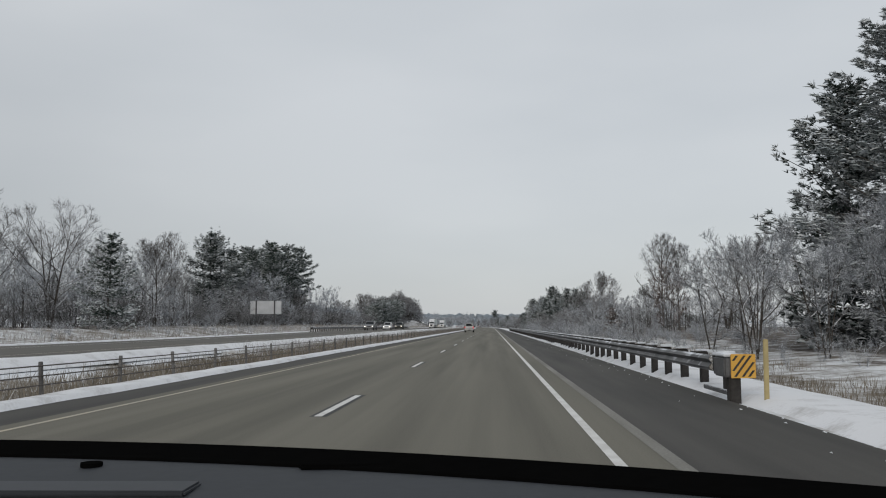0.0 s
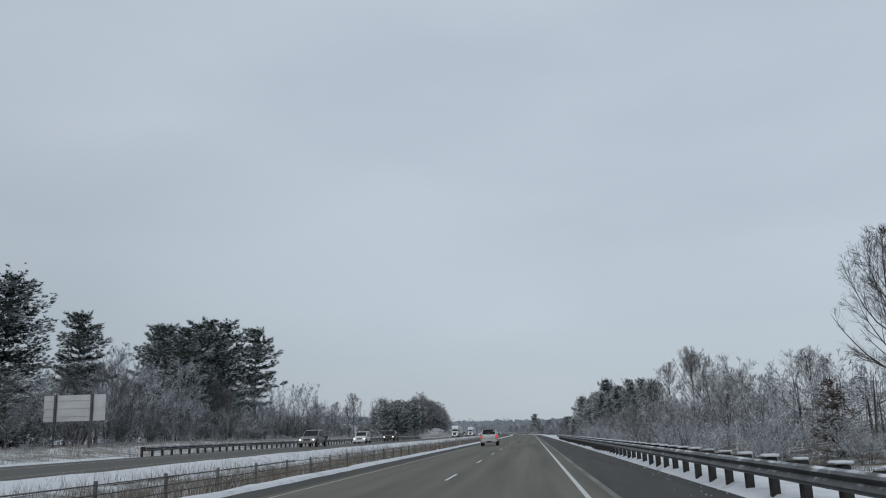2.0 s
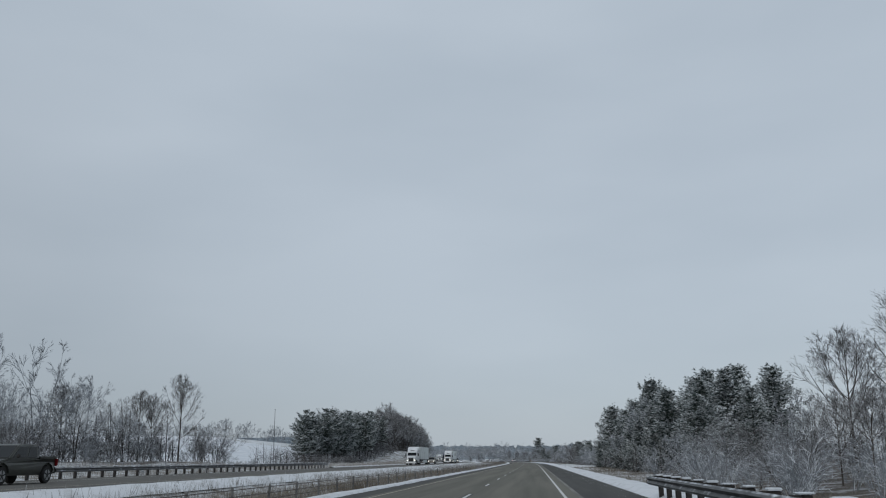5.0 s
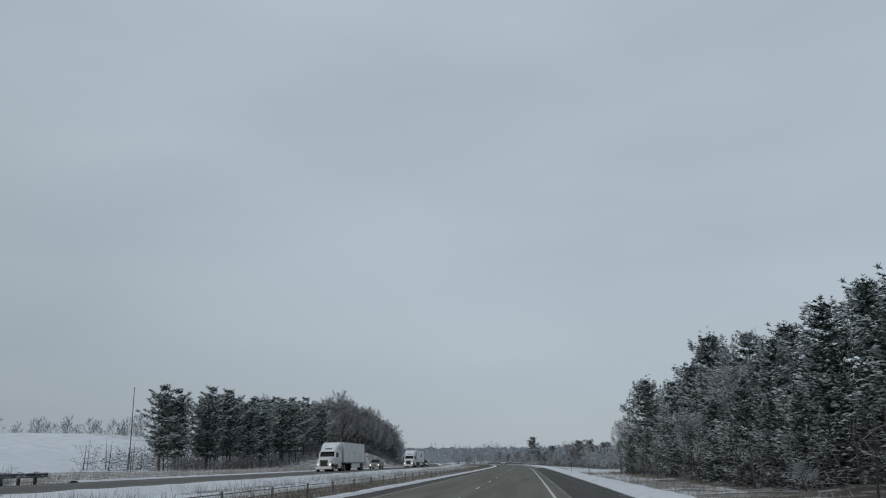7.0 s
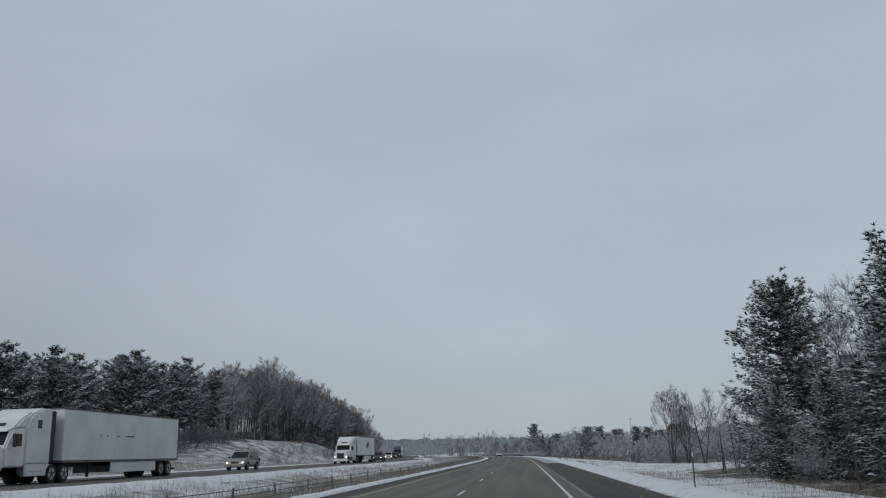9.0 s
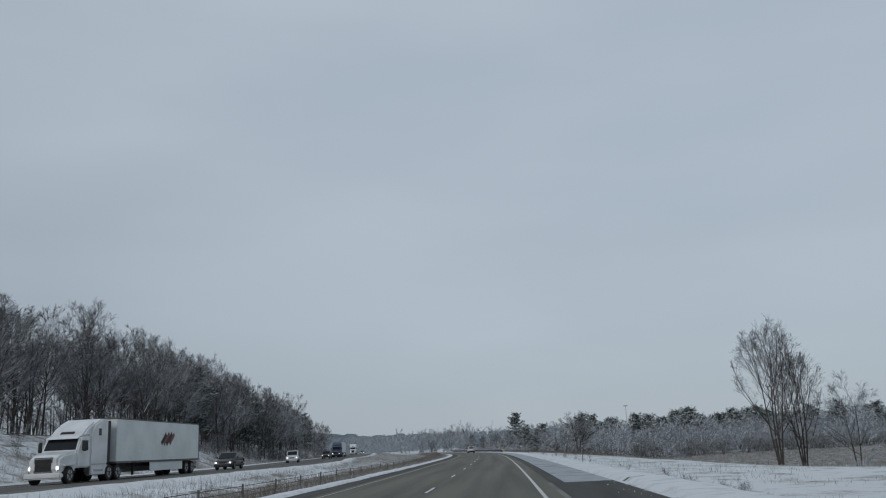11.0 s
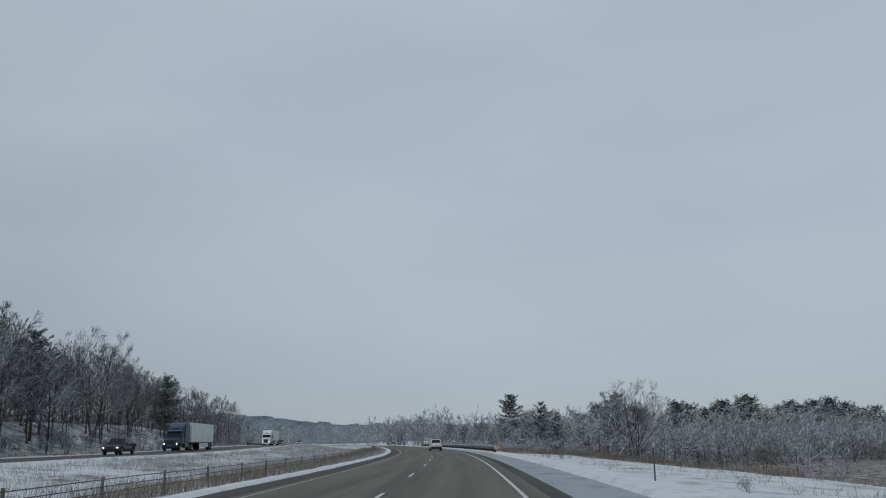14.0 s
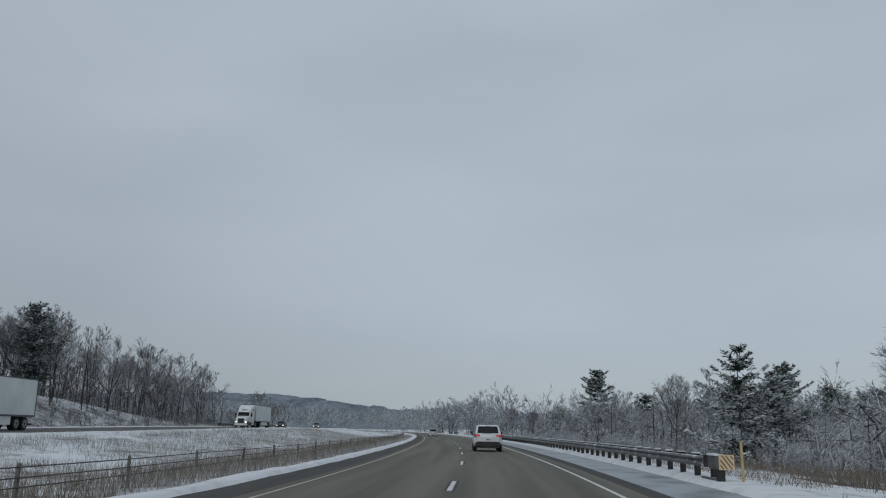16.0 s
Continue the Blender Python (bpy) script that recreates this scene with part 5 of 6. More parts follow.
part("pole", cylinder(0.32, 20.4, pose(0, 0, 10.2), 12, 0.12), ALUMINIUM, light_mast)
part("lamp_ring", cylinder(1.2, 0.5, pose(0, 0, 20.2), 12), ALUMINIUM, light_mast)


# ---- vehicles ----
def paint(name, colour, metal=0.25):
    return material(name, colour, 0.32, tuple(c * 0.82 for c in colour), 1.2, 30, 0.0, metal=metal, spec=0.5)


def glow(name, colour, strength):
    return material(name, colour, 0.3, colour, 1, 10, 0, emit=strength)


SILVER = paint("silver_paint", (0.52, 0.53, 0.53), 0.2)
WHITE_CAR = paint("white_paint", (0.70, 0.71, 0.72), 0.0)
GREY_CAR = paint("grey_paint", (0.24, 0.245, 0.25), 0.3)
DARK_CAR = paint("dark_paint", (0.03, 0.032, 0.036), 0.2)
BLUE_CAB = paint("blue_paint", (0.014, 0.032, 0.085), 0.2)
TRAILER_WHITE = material("white_trailer_skin", (0.68, 0.715, 0.71), 0.5, (0.57, 0.605, 0.605), 0.5, 9, 0.05, 0.01)
GLASS = material("tinted_glass", (0.010, 0.012, 0.014), 0.1, (0.016, 0.018, 0.02), 1, 10, 0, spec=0.22)
TYRE = material("tyre_rubber", (0.02, 0.02, 0.021), 0.85, (0.035, 0.034, 0.033), 6, 40, 0.2, 0.01)
RIM = material("alloy_rim", (0.40, 0.41, 0.42), 0.35, (0.3, 0.3, 0.31), 6, 30, 0, metal=0.7)
TRIM = material("black_trim", (0.022, 0.022, 0.023), 0.6, (0.035, 0.034, 0.033), 4, 40, 0.1)
CHROME = material("bright_metal", (0.55, 0.56, 0.57), 0.22, (0.5, 0.5, 0.51), 4, 30, 0, metal=0.9)
RED_LENS = material("red_lens", (0.16, 0.008, 0.01), 0.2, (0.12, 0.006, 0.008), 4, 20, 0)
RED_LIT = glow("lit_tail_lamp", (0.9, 0.03, 0.04), 1.6)
HEAD_LIT = glow("lit_headlamp", (1.0, 0.96, 0.88), 3.0)
CLEAR = material("clear_lens", (0.5, 0.52, 0.54), 0.15, (0.4, 0.42, 0.44), 4, 20, 0)
PLATE = material("plate_white", (0.62, 0.64, 0.66), 0.5, (0.55, 0.56, 0.58), 8, 30, 0)
INK = material("plate_ink", (0.05, 0.07, 0.14), 0.6, (0.06, 0.08, 0.15), 8, 30, 0)
STICKER = material("white_decal", (0.75, 0.76, 0.77), 0.6, (0.68, 0.69, 0.7), 8, 30, 0)


def prism(outline, x0, x1, bevel=0.0, taper=None, segments=2):
    """A solid from a side outline of (y, z) points, across x0..x1; taper(y, z) narrows it."""
    bm = bmesh.new()
    a, b = [], []
    for y, z in outline:
        k = taper(y, z) if taper else 1.0
        a.append(bm.verts.new((x0 * k, y, z)))
        b.append(bm.verts.new((x1 * k, y, z)))
    n = len(outline)
    side_a, side_b = bm.faces.new(a), bm.faces.new(b[::-1])
    for i in range(n):
        bm.faces.new((a[i], b[i], b[(i + 1) % n], a[(i + 1) % n]))
    bmesh.ops.recalc_face_normals(bm, faces=bm.faces)
    if bevel:
        edges = list(set(side_a.edges) | set(side_b.edges))
        bmesh.ops.bevel(bm, geom=edges, offset=bevel, segments=segments, affect="EDGES", clamp_overlap=True)
    return bm


def slab(corners, thick=0.012):
    """A thin pane on four corners, pushed out along its normal."""
    c = [Vector(p) for p in corners]
    nrm = (c[1] - c[0]).cross(c[3] - c[0]).normalized()
    bm = bmesh.new()
    vs = [bm.verts.new(p - nrm * 0.02) for p in c] + [bm.verts.new(p + nrm * thick) for p in c]
    bm.faces.new(vs[3::-1])
    bm.faces.new(vs[4:])
    for i in range(4):
        bm.faces.new((vs[i], vs[(i + 1) % 4], vs[(i + 1) % 4 + 4], vs[i + 4]))
    return bm


def on_quad(q, u0, u1, v0, v1):
    """Corners of a window within the quad q = (low a, low b, high b, high a)."""
    q = [Vector(p) for p in q]
    at_ = lambda u, v: (q[0] * (1 - u) + q[1] * u) * (1 - v) + (q[3] * (1 - u) + q[2] * u) * v
    return [at_(u0, v0), at_(u1, v0), at_(u1, v1), at_(u0, v1)]


def arch(y, r, base, n=7):
    return [(y + r * math.cos(math.pi * k / n), base + r * 0.98 * math.sin(math.pi * k / n)) for k in range(n + 1)]


def wheel(ob, x, y, r, w, rim_mat=RIM):
    turn = pose(x, y, r, 0, 90, 0)
    whl = part("wheel", cylinder(r * 0.5, w * 0.9, turn, 16), TRIM, ob)
    bm = cylinder(r, w, turn, 28)
    bmesh.ops.bevel(bm, geom=[e for e in bm.edges if e.calc_face_angle(0) > 1.0], offset=0.03, segments=2, affect="EDGES")
    part("tyre", bm, TYRE, whl, flat=True)
    side = 1 if x > 0 else -1
    bm = cylinder(r * 0.63, 0.03, pose(x + side * (w / 2 - 0.002), y, r, 0, 90, 0), 20)
    part("rim", bm, rim_mat, whl)
    for k in range(5):
        a = 2 * math.pi * k / 5
        m = Matrix.Translation((x + side * (w / 2 + 0.015), y, r)) @ Matrix.Rotation(a, 4, "X") @ Matrix.Translation((0, 0, r * 0.33)) @ Matrix.Diagonal((0.02, 0.06, r * 0.6, 1))
        bm = bmesh.new()
        bmesh.ops.create_cube(bm, size=1.0, matrix=m)
        part("spoke", bm, TRIM, whl)
    return whl


def car(name, label, body_mat, L=4.6, W=1.84, H=1.72, clear=0.24, belt=1.06, hood=1.15, boot=0.0, roof_in=0.14, rear_rake=0.28, front_rake=0.85,
        wheel_r=0.36, lit_tail=True, lit_head=True, rails=False, tail="tall", windows=3, bed=False, category="car", black_bumper=False):
    """A road car facing +y, with its parts."""
    ob = tagged(new(name), label, category)
    hl, hw = L / 2, W / 2
    fy, ry = hl - 0.88, -hl + 0.95
    hood_z = belt - 0.10
    out = [(-hl, clear + 0.2), (-hl + 0.06, clear)] + arch(ry, wheel_r + 0.07, clear)[::-1] + arch(fy, wheel_r + 0.07, clear)[::-1]
    out += [(hl - 0.08, clear), (hl, clear + 0.22), (hl + 0.02, hood_z - 0.42), (hl - 0.02, hood_z - 0.24), (hl - 0.14, hood_z - 0.11), (hl - 0.4, hood_z - 0.05), (hl - hood * 0.6, hood_z), (hl - hood, belt), (0, belt), (-hl + 0.5, belt), (-hl + 0.06, belt), (-hl, belt - 0.14)]
    def shaped(y, z):
        ends = smooth(hl - 0.75, hl, abs(y))
        return 1.0 - 0.09 * ends ** 2 - 0.035 * smooth(belt - 0.35, belt, z) - 0.03 * (1 - smooth(clear, clear + 0.3, z))
    part("body", prism(out, -hw, hw, 0.12, shaped, 4), body_mat, ob)
    part("underbody", box(0, 0, clear + 0.12, W * 0.86, L * 0.9, 0.26), TRIM, ob)
    # cabin
    rear_low, front_low = -hl + 0.07 + boot, hl - hood + 0.02
    rear_top, front_top = rear_low + rear_rake, front_low - front_rake
    wt = hw - roof_in
    wb = hw - 0.06
    low = [(-wb, rear_low, belt - 0.02), (wb, rear_low, belt - 0.02), (wb, front_low, belt - 0.02), (-wb, front_low, belt - 0.02)]
    top = [(-wt, rear_top, H - 0.03), (wt, rear_top, H - 0.03), (wt, front_top, H - 0.05), (-wt, front_top, H - 0.05)]
    mid_top = [(x * 0.93, (rear_top + front_top) / 2 + (0.7 if y > 0 else -0.7) * (front_top - rear_top) / 2, H + 0.015) for (x, y) in ((-wt, -1), (wt, -1), (wt, 1), (-wt, 1))]
    bm = bmesh.new()
    va, vb, vc = ([bm.verts.new(p) for p in ring] for ring in (low, top, mid_top))
    bm.faces.new(va[::-1])
    bm.faces.new(vc)
    for r0, r1 in ((va, vb), (vb, vc)):
        for i in range(4):
            bm.faces.new((r0[i], r0[(i + 1) % 4], r1[(i + 1) % 4], r1[i]))
    bmesh.ops.recalc_face_normals(bm, faces=bm.faces)
    bmesh.ops.bevel(bm, geom=[e for e in bm.edges if e.calc_face_angle(0) > 0.35], offset=0.06, segments=3, affect="EDGES")
    part("cabin", bm, body_mat, ob)
    rear_q = (low[0], low[1], top[1], top[0])
    front_q = (low[2], low[3], top[3], top[2])
    right_q = (low[1], low[2], top[2], top[1])
    left_q = (low[3], low[0], top[0], top[3])
    part("rear_window", slab(on_quad(rear_q, 0.08, 0.92, 0.16, 0.93)), GLASS, ob)
    part("windscreen", slab(on_quad(front_q, 0.06, 0.94, 0.1, 0.95)), GLASS, ob)
    cuts = {3: ((0.08, 0.29), (0.33, 0.57), (0.61, 0.93)), 2: ((0.08, 0.42), (0.47, 0.92))}[windows]
    for a, b in cuts:
        part("side_window", slab(on_quad(right_q, a, b, 0.12, 0.88)), GLASS, ob)
        part("side_window", slab(on_quad(left_q, 1 - b, 1 - a, 0.12, 0.88)), GLASS, ob)
    for s in (-1, 1):
        for y in (ry, fy):
            wheel(ob, s * (hw - 0.10), y, wheel_r, 0.23)
        mirror = part("door_mirror", box(s * (hw + 0.10), front_low - 0.42, belt + 0.10, 0.2, 0.12, 0.17, 0.04), TRIM, ob)
        for y in (-0.45, 0.5):
            part("door_handle", box(s * (hw + 0.012), y, belt - 0.13, 0.03, 0.2, 0.045, 0.01), body_mat, ob)
        part("side_trim", box(s * (hw + 0.004), 0.03, clear + 0.30, 0.03, L * 0.46, 0.08, 0.01), body_mat, ob)
        if tail == "tall":
            lamp = part("tail_light", box(s * (hw - 0.105), -hl + 0.05, belt - 0.19, 0.19, 0.17, 0.37, 0.03), RED_LENS, ob)
            if lit_tail:
                for dz in (0.075, -0.065):
                    part("lit_bulb", box(s * (hw - 0.105), -hl - 0.036, belt - 0.19 + dz, 0.11, 0.014, 0.105, 0.004), RED_LIT, lamp)
        else:
            lamp = part("tail_light", box(s * (hw - 0.2), -hl + 0.03, belt - 0.08, 0.38, 0.12, 0.1, 0.02), RED_LENS, ob)
            if lit_tail:
                part("lit_bulb", box(s * (hw - 0.22), -hl - 0.034, belt - 0.08, 0.24, 0.01, 0.028, 0.004), RED_LIT, lamp)
        head = part("headlight", box(s * (hw - 0.22), hl - 0.05, hood_z - 0.28, 0.36, 0.13, 0.17, 0.03), CLEAR, ob)
        if lit_head:
            part("lit_bulb", cylinder(0.075, 0.02, pose(s * (hw - 0.22), hl + 0.022, hood_z - 0.28, 90), 14), HEAD_LIT, head)
    bumper_mat = TRIM if black_bumper else body_mat
    part("rear_bumper", box(0, -hl - 0.02, clear + 0.20, W * 0.95, 0.24, 0.36 if black_bumper else 0.32, 0.09), bumper_mat, ob)
    part("bumper_recess", box(0, -hl - 0.125, clear + 0.11, 0.56, 0.05, 0.17, 0.02), TRIM, ob)
    part("front_bumper", box(0, hl - 0.02, clear + 0.16, W * 0.97, 0.2, 0.26, 0.06), bumper_mat, ob)
    part("grille", box(0, hl - 0.015, hood_z - 0.30, W * 0.42, 0.06, 0.20, 0.02), TRIM, ob)
    plate = part("number_plate", box(0, -hl - 0.012, belt - 0.34, 0.31, 0.02, 0.155, 0.004), PLATE, ob)
    for k, x in enumerate((-0.1, -0.055, -0.01, 0.035, 0.08, 0.115)):
        part("bar", box(x, -hl - 0.024, belt - 0.345, 0.028, 0.006, 0.07), INK, plate)
    if not bed:
        part("tailgate_trim", box(0, -hl + 0.005, belt - 0.22, W * 0.56, 0.05, 0.055, 0.015), body_mat, ob)
        part("tailgate_gap", box(0, -hl - 0.003, clear + 0.40, W * 0.74, 0.03, 0.02), TRIM, ob)
        part("high_brake_light", box(0, rear_top - 0.05, H - 0.07, 0.30, 0.05, 0.035, 0.01), RED_LENS, ob)
        w = on_quad(rear_q, 0.30, 0.62, 0.13, 0.16)
        part("rear_wiper", slab(w, 0.04), TRIM, ob)
    if rails:
        for s in (-1, 1):
            part("roof_rail", box(s * (wt - 0.06), (rear_top + front_top) / 2, H + 0.065, 0.04, (front_top - rear_top) * 0.86, 0.03, 0.01), TRIM, ob)
            for k in (-0.42, 0.0, 0.42):
                part("rail_foot", box(s * (wt - 0.06), (rear_top + front_top) / 2 + k * (front_top - rear_top), H + 0.03, 0.07, 0.2, 0.07, 0.02), TRIM, ob)
    if bed:
        bl = -hl + 0.12
        part("load_bed", box(0, (bl + rear_low - 0.15) / 2, belt - 0.02, W * 0.84, rear_low - bl - 0.2, 0.09, 0.01), TRIM, ob)
        for s in (-1, 1):
            part("bed_rail", box(s * (hw - 0.08), (-hl + rear_low) / 2, belt + 0.05, 0.12, rear_low + hl - 0.12, 0.12, 0.03), body_mat, ob)
        part("tailgate", box(0, -hl + 0.05, belt - 0.12, W * 0.8, 0.08, 0.42, 0.02), body_mat, ob)
    return ob


def place_vehicle(ob, u, y, facing=1, shift=False):
    d = opposing(y) if shift else 0.0
    z = opposing_z(y) if shift else 0.0
    turn = -math.atan(lane_slope(y)) + (0 if facing > 0 else math.pi)
    if shift:
        turn += -math.atan((opposing(y + 5) - opposing(y - 5)) / 10) if facing > 0 else -math.atan((opposing(y + 5) - opposing(y - 5)) / 10)
    ob.matrix_basis = Matrix.LocRotScale(at(u + d, y, z + 0.006), Euler((0, 0, turn)), None)
    return ob


suv = car("sport_utility_vehicle", "silver sport utility vehicle with roof rails and lit tail lights", SILVER, L=4.75, W=1.87, H=1.83, clear=0.36, belt=1.18, rails=True, wheel_r=0.37, lit_head=False, roof_in=0.21)
hl = 4.75 / 2
rear = [Vector(p) for p in ((-0.875, -hl + 0.07, 1.16), (0.875, -hl + 0.07, 1.16), (0.785, -hl + 0.35, 1.80), (-0.785, -hl + 0.35, 1.80))]
rear_glass = [o for o in suv.children if o.name.startswith("rear_window")][0]


def round_decal(u, v, rx, rz):
    """A thin oval sticker lying on the rear window."""
    mid = on_quad(rear, u, u + 0.01, v, v + 0.01)[0]
    up = (rear[3] - rear[0]).normalized()
    out = Vector((1, 0, 0)).cross(up)
    bm = bmesh.new()
    ring = [mid + Vector((math.cos(k * 0.4488) * rx, 0, 0)) + up * (math.sin(k * 0.4488) * rz) for k in range(14)]
    lower, upper = [bm.verts.new(p + out * 0.005) for p in ring], [bm.verts.new(p + out * 0.016) for p in ring]
    bm.faces.new(upper)
    for k in range(14):
        bm.faces.new((lower[k], lower[(k + 1) % 14], upper[(k + 1) % 14], upper[k]))
    bmesh.ops.recalc_face_normals(bm, faces=bm.faces)
    return bm


part("decal", round_decal(0.83, 0.66, 0.06, 0.055), STICKER, rear_glass, "round white decal")
part("decal", round_decal(0.49, 0.34, 0.09, 0.018), STICKER, rear_glass, "small white winged decal")
part("roof_spoiler", box(0, -hl + 0.34, 1.815, 1.5, 0.22, 0.05, 0.02), SILVER, suv)
place_vehicle(suv, -2.05, 173.6)

lead = car("crossover_car", "white crossover car with black lower bumper in the driving lane", WHITE_CAR, L=4.6, W=1.86, H=1.7, clear=0.24, belt=1.12, tail="wide", black_bumper=True, lit_head=False, rear_rake=0.5, roof_in=0.2)
place_vehicle(lead, 1.75, 668.5)
ahead = car("estate_car", "pale car far ahead on the bend", SILVER, L=4.6, W=1.8, H=1.5, clear=0.2, belt=0.95, tail="wide", lit_head=False)
place_vehicle(ahead, -1.8, 788)

pickup = car("pickup_truck", "grey crew-cab pickup truck on the opposing road", GREY_CAR, L=5.8, W=2.0, H=1.9, clear=0.42, belt=1.2, hood=1.5, boot=1.75, rear_rake=0.06, windows=2, bed=True, wheel_r=0.41, category="pickup truck")
place_vehicle(pickup, -1.9, 174, -1, True)
place_vehicle(car("pickup_truck", "dark olive pickup truck on the opposing road", paint("olive_paint", (0.06, 0.062, 0.055)), L=5.6, W=2.0, H=1.88, clear=0.42, belt=1.2, hood=1.5, boot=1.6, rear_rake=0.06, windows=2, bed=True, wheel_r=0.41, category="pickup truck"), -1.9, 230, -1, True)
white_cross = car("crossover_car", "white crossover car on the opposing road", WHITE_CAR, L=4.7, W=1.9, H=1.72, belt=1.08)
place_vehicle(white_cross, -1.9, 203, -1, True)
tan_suv = car("sport_utility_vehicle", "dusty beige sport utility vehicle following a lorry", paint("beige_paint", (0.28, 0.26, 0.23)), L=4.7, W=1.92, H=1.78, clear=0.3, belt=1.1, rails=True)
place_vehicle(tan_suv, -1.9, 424, -1, True)
place_vehicle(car("crossover_car", "dark grey crossover car following a lorry", DARK_CAR, L=4.5, W=1.85, H=1.68), -1.9, 505, -1, True)
place_vehicle(car("sport_utility_vehicle", "white boxy sport utility vehicle with lit headlights", WHITE_CAR, L=4.6, W=1.9, H=1.85, clear=0.35, belt=1.15, front_rake=0.5), -1.9, 557, -1, True)
place_vehicle(car("pickup_truck", "black pickup truck with lit headlights", DARK_CAR, L=5.7, W=2.0, H=1.9, clear=0.4, belt=1.2, hood=1.5, boot=1.7, rear_rake=0.06, windows=2, bed=True, wheel_r=0.41, category="pickup truck"), -1.9, 634, -1, True)
place_vehicle(car("estate_car", "dark car with lit headlights behind a white lorry", DARK_CAR, L=4.6, W=1.8, H=1.5, clear=0.2, belt=0.95), -1.9, 806, -1, True)
place_vehicle(car("estate_car", "dark car far off on the opposing road", GREY_CAR, L=4.6, W=1.8, H=1.5, clear=0.2, belt=0.95), 1.9, 850, -1, True)


def lorry(label, cab_mat, box_marks=0, sleeper_mat=None):
    """A long-nosed tractor and a box semitrailer, facing +y, with the trailer's rear at y = 0."""
    ob = tagged(new("semi_truck"), label, "lorry")
    tl = 16.15
    trailer = part("trailer", box(0, tl / 2, 2.58, 2.58, tl, 2.95, 0.03), TRAILER_WHITE, ob, "white box trailer")
    part("top_rail", box(0, tl / 2, 4.03, 2.61, tl + 0.02, 0.09, 0.01), GALVANISED, trailer)
    part("bottom_rail", box(0, tl / 2, 1.13, 2.61, tl + 0.02, 0.14, 0.01), GALVANISED, trailer)
    part("chassis_frame", box(0, tl / 2 - 0.5, 0.95, 1.0, tl - 1.5, 0.25, 0.02), TRIM, trailer)
    for s in (-1, 1):
        part("side_skirt", box(s * 1.22, 7.0, 0.75, 0.04, 6.6, 0.66, 0.01), TRAILER_WHITE, trailer)
        part("landing_leg", box(s * 0.75, 12.2, 0.62, 0.14, 0.14, 0.8, 0.01), TRIM, trailer)
        part("bumper_upright", box(s * 0.6, 0.15, 0.75, 0.1, 0.1, 0.7, 0.01), TRIM, trailer)
        part("corner_post", box(s * 1.29, 0.06, 2.58, 0.04, 0.12, 2.9, 0.005), GALVANISED, trailer)
        part("tail_lamp", box(s * 1.1, -0.03, 1.13, 0.3, 0.06, 0.1, 0.01), RED_LENS, trailer)
        for y in (1.5, 2.8):
            wheel(ob, s * 1.0, y, 0.51, 0.52)
    for k in range(1, 13):
        for s in (-1, 1):
            part("panel_seam", box(s * 1.291, tl * k / 13, 2.58, 0.006, 0.012, 2.78), TRAILER_WHITE, trailer)
    part("underride_bar", box(0, 0.12, 0.48, 2.3, 0.1, 0.12, 0.02), TRIM, trailer)
    part("door_seam", box(0, -0.012, 2.58, 0.03, 0.02, 2.8), TRIM, trailer)
    if box_marks == 1:
        for k, (y, ln) in enumerate(((7.9, 1.2), (9.6, 0.35), (11.0, 0.2), (11.8, 0.15))):
            part("bar", box(-1.3, y, 2.62, 0.012, ln, 0.07), TRIM, trailer)
    if box_marks == 2:
        for k in range(4):
            m = Matrix.Translation((-1.3, 6.2 + 0.55 * k, 2.75)) @ Matrix.Rotation(0.9, 4, "X") @ Matrix.Diagonal((0.012, 0.32, 1.5 - 0.2 * abs(k - 1.5), 1))
            bm = bmesh.new()
            bmesh.ops.create_cube(bm, size=1.0, matrix=m)
            part("mark", bm, TRIM if k % 2 else RED_LENS, trailer)
    # tractor
    sl = sleeper_mat or cab_mat
    t0 = tl - 0.6
    part("sleeper", prism([(t0 + 1.7, 1.0), (t0 + 4.1, 1.0), (t0 + 4.1, 2.9), (t0 + 3.6, 3.6), (t0 + 2.6, 3.95), (t0 + 1.7, 3.95)], -1.22, 1.22, 0.1), sl, ob)
    part("cab", prism([(t0 + 4.0, 0.9), (t0 + 5.7, 0.9), (t0 + 5.7, 1.95), (t0 + 5.2, 2.75), (t0 + 4.0, 2.9)], -1.15, 1.15, 0.08), cab_mat, ob)
    part("bonnet", prism([(t0 + 5.6, 0.75), (t0 + 7.4, 0.55), (t0 + 7.55, 0.9), (t0 + 7.5, 1.5), (t0 + 7.1, 1.72), (t0 + 5.6, 1.95)], -1.1, 1.1, 0.14, lambda y, z: 1.0 - 0.16 * smooth(t0 + 5.6, t0 + 7.5, y)), cab_mat, ob)
    part("roof_fairing", prism([(t0 + 3.4, 2.85), (t0 + 5.1, 2.8), (t0 + 4.3, 3.35), (t0 + 3.4, 3.75)], -1.1, 1.1, 0.1), sl, ob)
    part("windscreen", slab([(-1.0, t0 + 5.68, 2.0), (1.0, t0 + 5.68, 2.0), (0.95, t0 + 5.24, 2.7), (-0.95, t0 + 5.24, 2.7)][::-1], 0.02), GLASS, ob)
    part("sun_visor", prism([(t0 + 5.18, 2.74), (t0 + 5.5, 2.66), (t0 + 5.5, 2.7), (t0 + 5.1, 2.86)], -1.0, 1.0), cab_mat, ob)
    part("roof_vent", slab([(-0.45, t0 + 4.86, 3.0), (0.45, t0 + 4.86, 3.0), (0.42, t0 + 4.68, 3.12), (-0.42, t0 + 4.68, 3.12)][::-1], 0.02), TRIM, ob)
    part("grille", box(0, t0 + 7.5, 1.12, 1.1, 0.12, 0.8, 0.05), TRIM, ob)
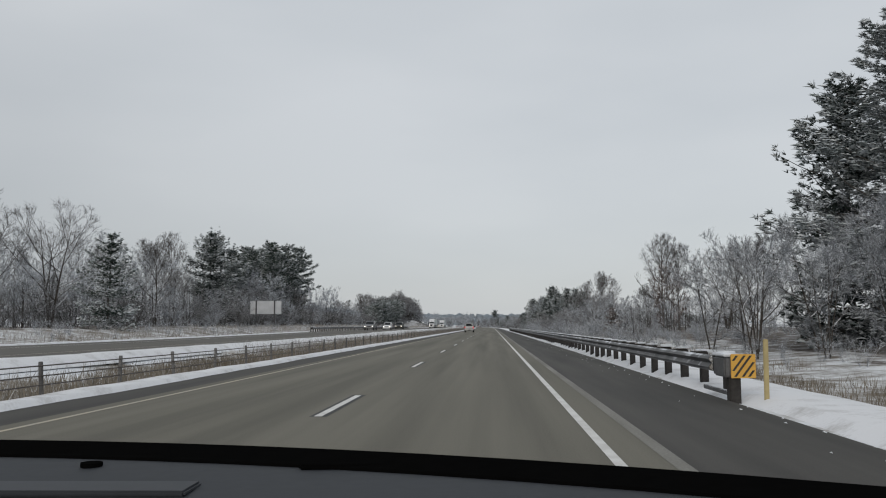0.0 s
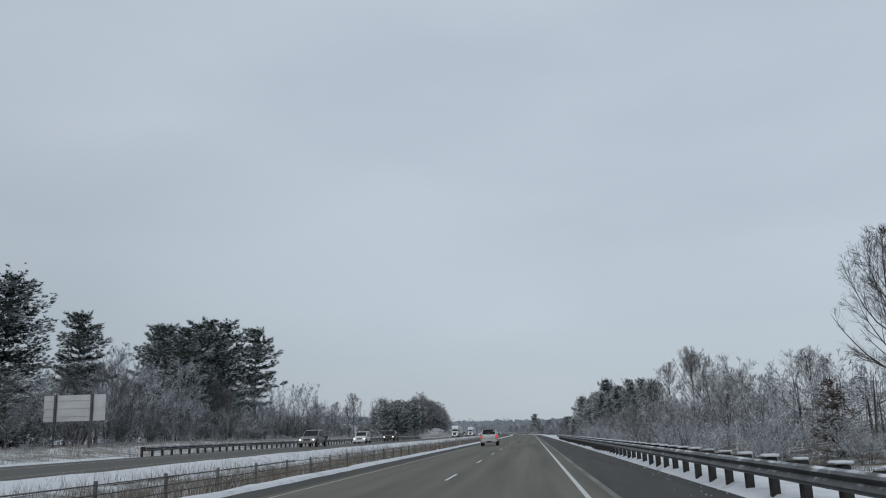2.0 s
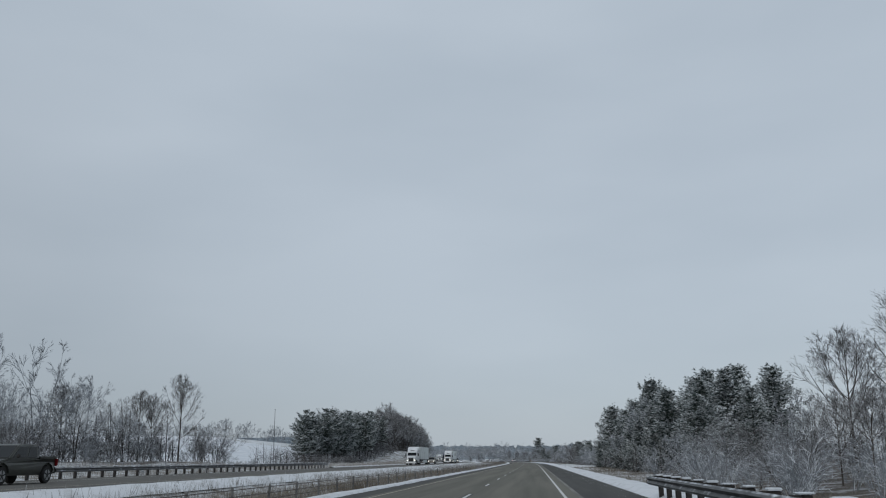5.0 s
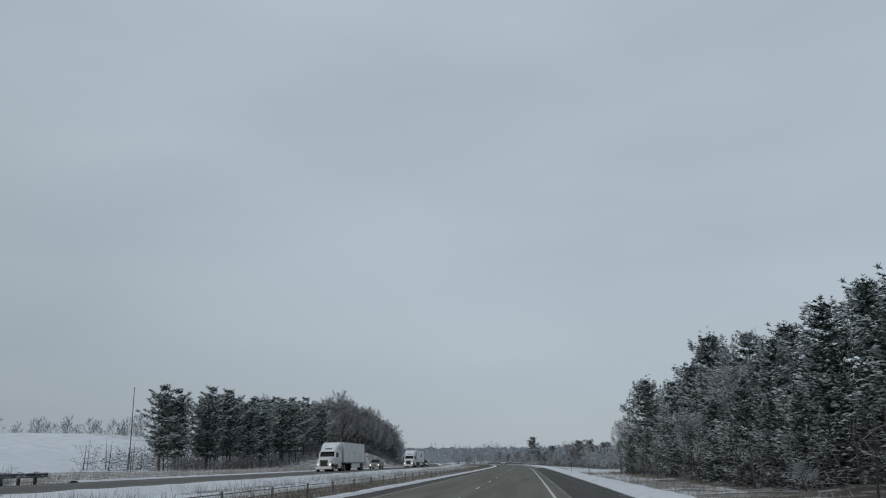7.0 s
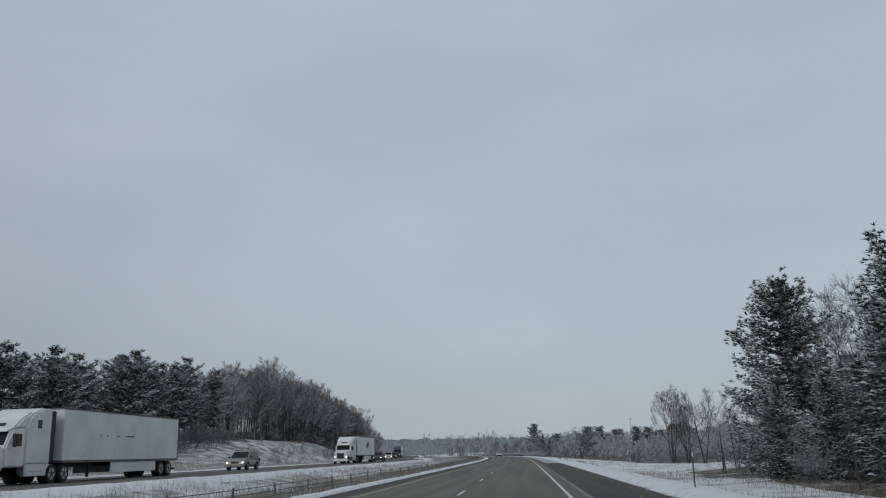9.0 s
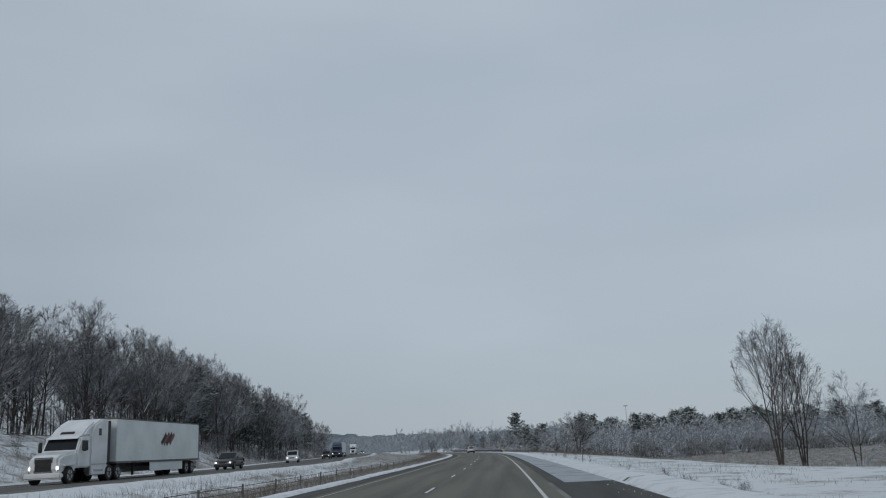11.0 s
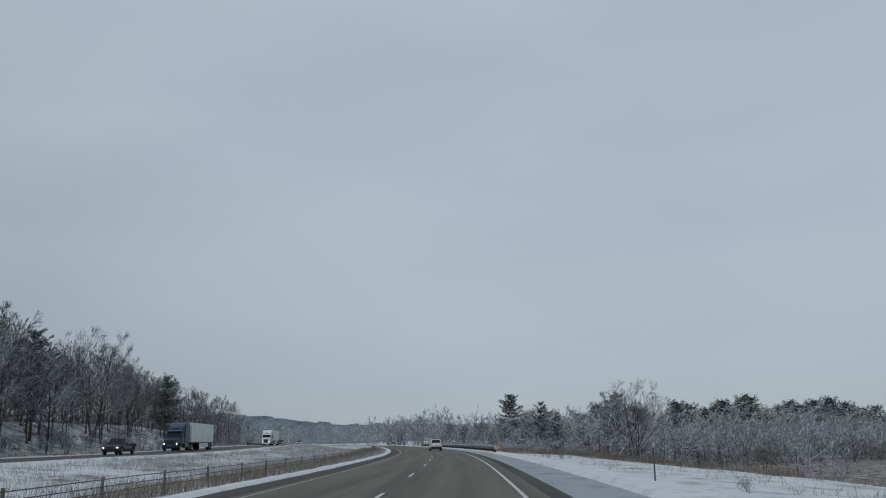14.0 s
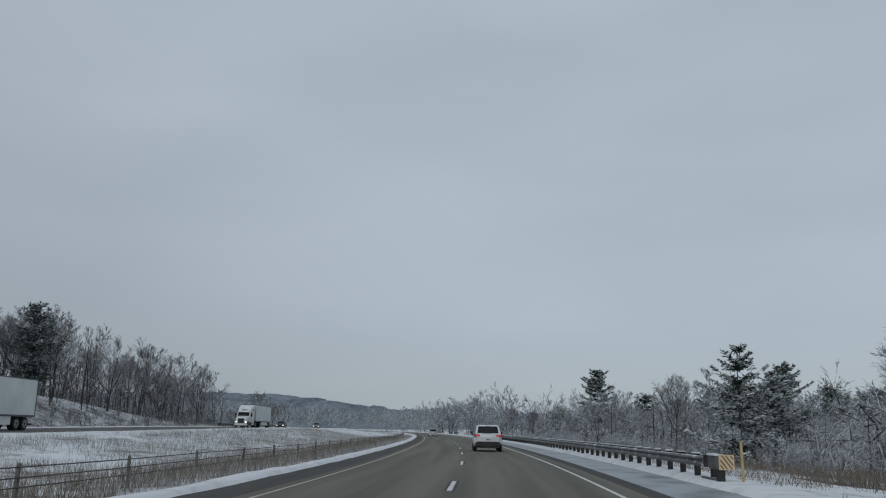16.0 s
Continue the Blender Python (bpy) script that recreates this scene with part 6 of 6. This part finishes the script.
    part("grille_surround", box(0, t0 + 7.47, 1.12, 1.24, 0.1, 0.92, 0.05), CHROME, ob)
    part("front_bumper", box(0, t0 + 7.45, 0.5, 2.3, 0.35, 0.36, 0.08), cab_mat, ob)
    part("chassis_rail", box(0, t0 + 1.2, 0.85, 0.95, 5.0, 0.25, 0.02), TRIM, ob)
    for s in (-1, 1):
        part("side_window", box(s * 1.152, t0 + 4.75, 2.25, 0.02, 0.8, 0.62, 0.008), GLASS, ob)
        part("sleeper_window", box(s * 1.222, t0 + 2.9, 3.1, 0.02, 0.4, 0.45, 0.008), GLASS, ob)
        part("side_fairing", box(s * 1.15, t0 + 2.7, 0.72, 0.12, 2.5, 0.6, 0.03), cab_mat, ob)
        part("fuel_tank", cylinder(0.32, 1.3, pose(s * 0.9, t0 + 3.0, 0.7, 90), 18), CHROME, ob)
        part("door_mirror", box(s * 1.42, t0 + 5.35, 2.2, 0.22, 0.14, 0.62, 0.03), TRIM, ob)
        part("exhaust_stack", cylinder(0.09, 2.2, pose(s * 1.05, t0 + 1.6, 2.6), 12), CHROME, ob)
        head = part("headlight", box(s * 0.82, t0 + 7.4, 0.95, 0.34, 0.14, 0.24, 0.04), CLEAR, ob)
        part("lit_bulb", cylinder(0.11, 0.02, pose(s * 0.82, t0 + 7.48, 0.95, 90), 14), HEAD_LIT, head)
        wheel(ob, s * 1.0, t0 + 6.55, 0.51, 0.32)
        for y in (t0 + 0.2, t0 + 1.5):
            wheel(ob, s * 0.98, y, 0.51, 0.55)
        part("mudguard", box(s * 1.02, t0 + 6.55, 1.08, 0.36, 1.2, 0.08, 0.03), cab_mat, ob)
    # black block stands in for the dark gap between sleeper and trailer
    part("cab_gap_fairing", box(0, t0 + 1.45, 2.5, 2.3, 0.5, 2.7, 0.03), TRIM, ob)
    return ob


place_vehicle(lorry("white long-nosed lorry with a plain white box trailer", WHITE_CAR, 1), -1.9, 405, -1, True)
place_vehicle(lorry("white lorry with a dark diagonal mark on its box trailer", WHITE_CAR, 2), -1.9, 492, -1, True)
place_vehicle(lorry("dark blue lorry with a white box trailer and lit headlights", BLUE_CAB), -1.9, 679, -1, True)
place_vehicle(lorry("white lorry with lit headlights far along the bend", WHITE_CAR), -1.9, 783, -1, True)

# ---- the dashboard at the start of the drive ----
DASH = material("soft_dash_plastic", (0.030, 0.034, 0.040), 0.7, (0.022, 0.025, 0.03), 2, 60, 0.3, 0.002)
DASH_BLACK = material("black_cowl", (0.003, 0.003, 0.003), 0.95, (0.004, 0.004, 0.004), 2, 60, 0.1, 0.002, spec=0.0)
GLOSS = material("satin_dash_panel", (0.034, 0.038, 0.045), 0.6, (0.026, 0.03, 0.035), 2, 60, 0.1, 0.001)
dashboard = tagged(new("car_dashboard"), "dark grey soft plastic car dashboard with black windscreen cowl", "dashboard")


def dash_edge(x):
    """How far ahead the cowl runs: it draws back towards the passenger side."""
    return 0.892 - 0.38 * x - 0.26 * x * x


xs = [-0.85 + 0.1 * i for i in range(18)]
v, f = [], []
for i, x in enumerate(xs):
    e = dash_edge(x)
    v += [(x, 0.42, 0.95), (x, 0.47, 1.14), (x, e * 0.75, 1.18), (x, e - 0.06, 1.188), (x, e - 0.03, 1.14), (x, e - 0.03, 0.02), (x, 0.42, 0.02)]
    if i:
        f += [(7 * i - 7 + k, 7 * i - 7 + (k + 1) % 7, 7 * i + (k + 1) % 7, 7 * i + k) for k in range(7)]
f += [tuple(range(7)), tuple(range(7 * len(xs) - 7, 7 * len(xs)))[::-1]]
mesh_object("dash_top", v, f, DASH, dashboard, flat=True)
v, f = [], []
for i, x in enumerate(xs):
    e = dash_edge(x)
    v += [(x, e - 0.085, 1.15), (x, e - 0.08, 1.190), (x, e - 0.03, 1.1955), (x, e, 1.195), (x, e + 0.02, 1.1)]
    if i:
        f += [(5 * i - 5 + k, 5 * i - 5 + (k + 1) % 5, 5 * i + (k + 1) % 5, 5 * i + k) for k in range(5)]
mesh_object("cowl", v, f, DASH_BLACK, dashboard)
part("defrost_vent", box(-0.055, 0.862, 1.189, 0.23, 0.012, 0.006, 0.002), DASH_BLACK, dashboard)
part("light_sensor", cylinder(0.011, 0.008, pose(-0.393, 0.885, 1.186), 16), DASH_BLACK, dashboard)
part("trim_panel", box(-0.42, 0.775, 1.1835, 0.34, 0.05, 0.006, 0.002), GLOSS, dashboard)
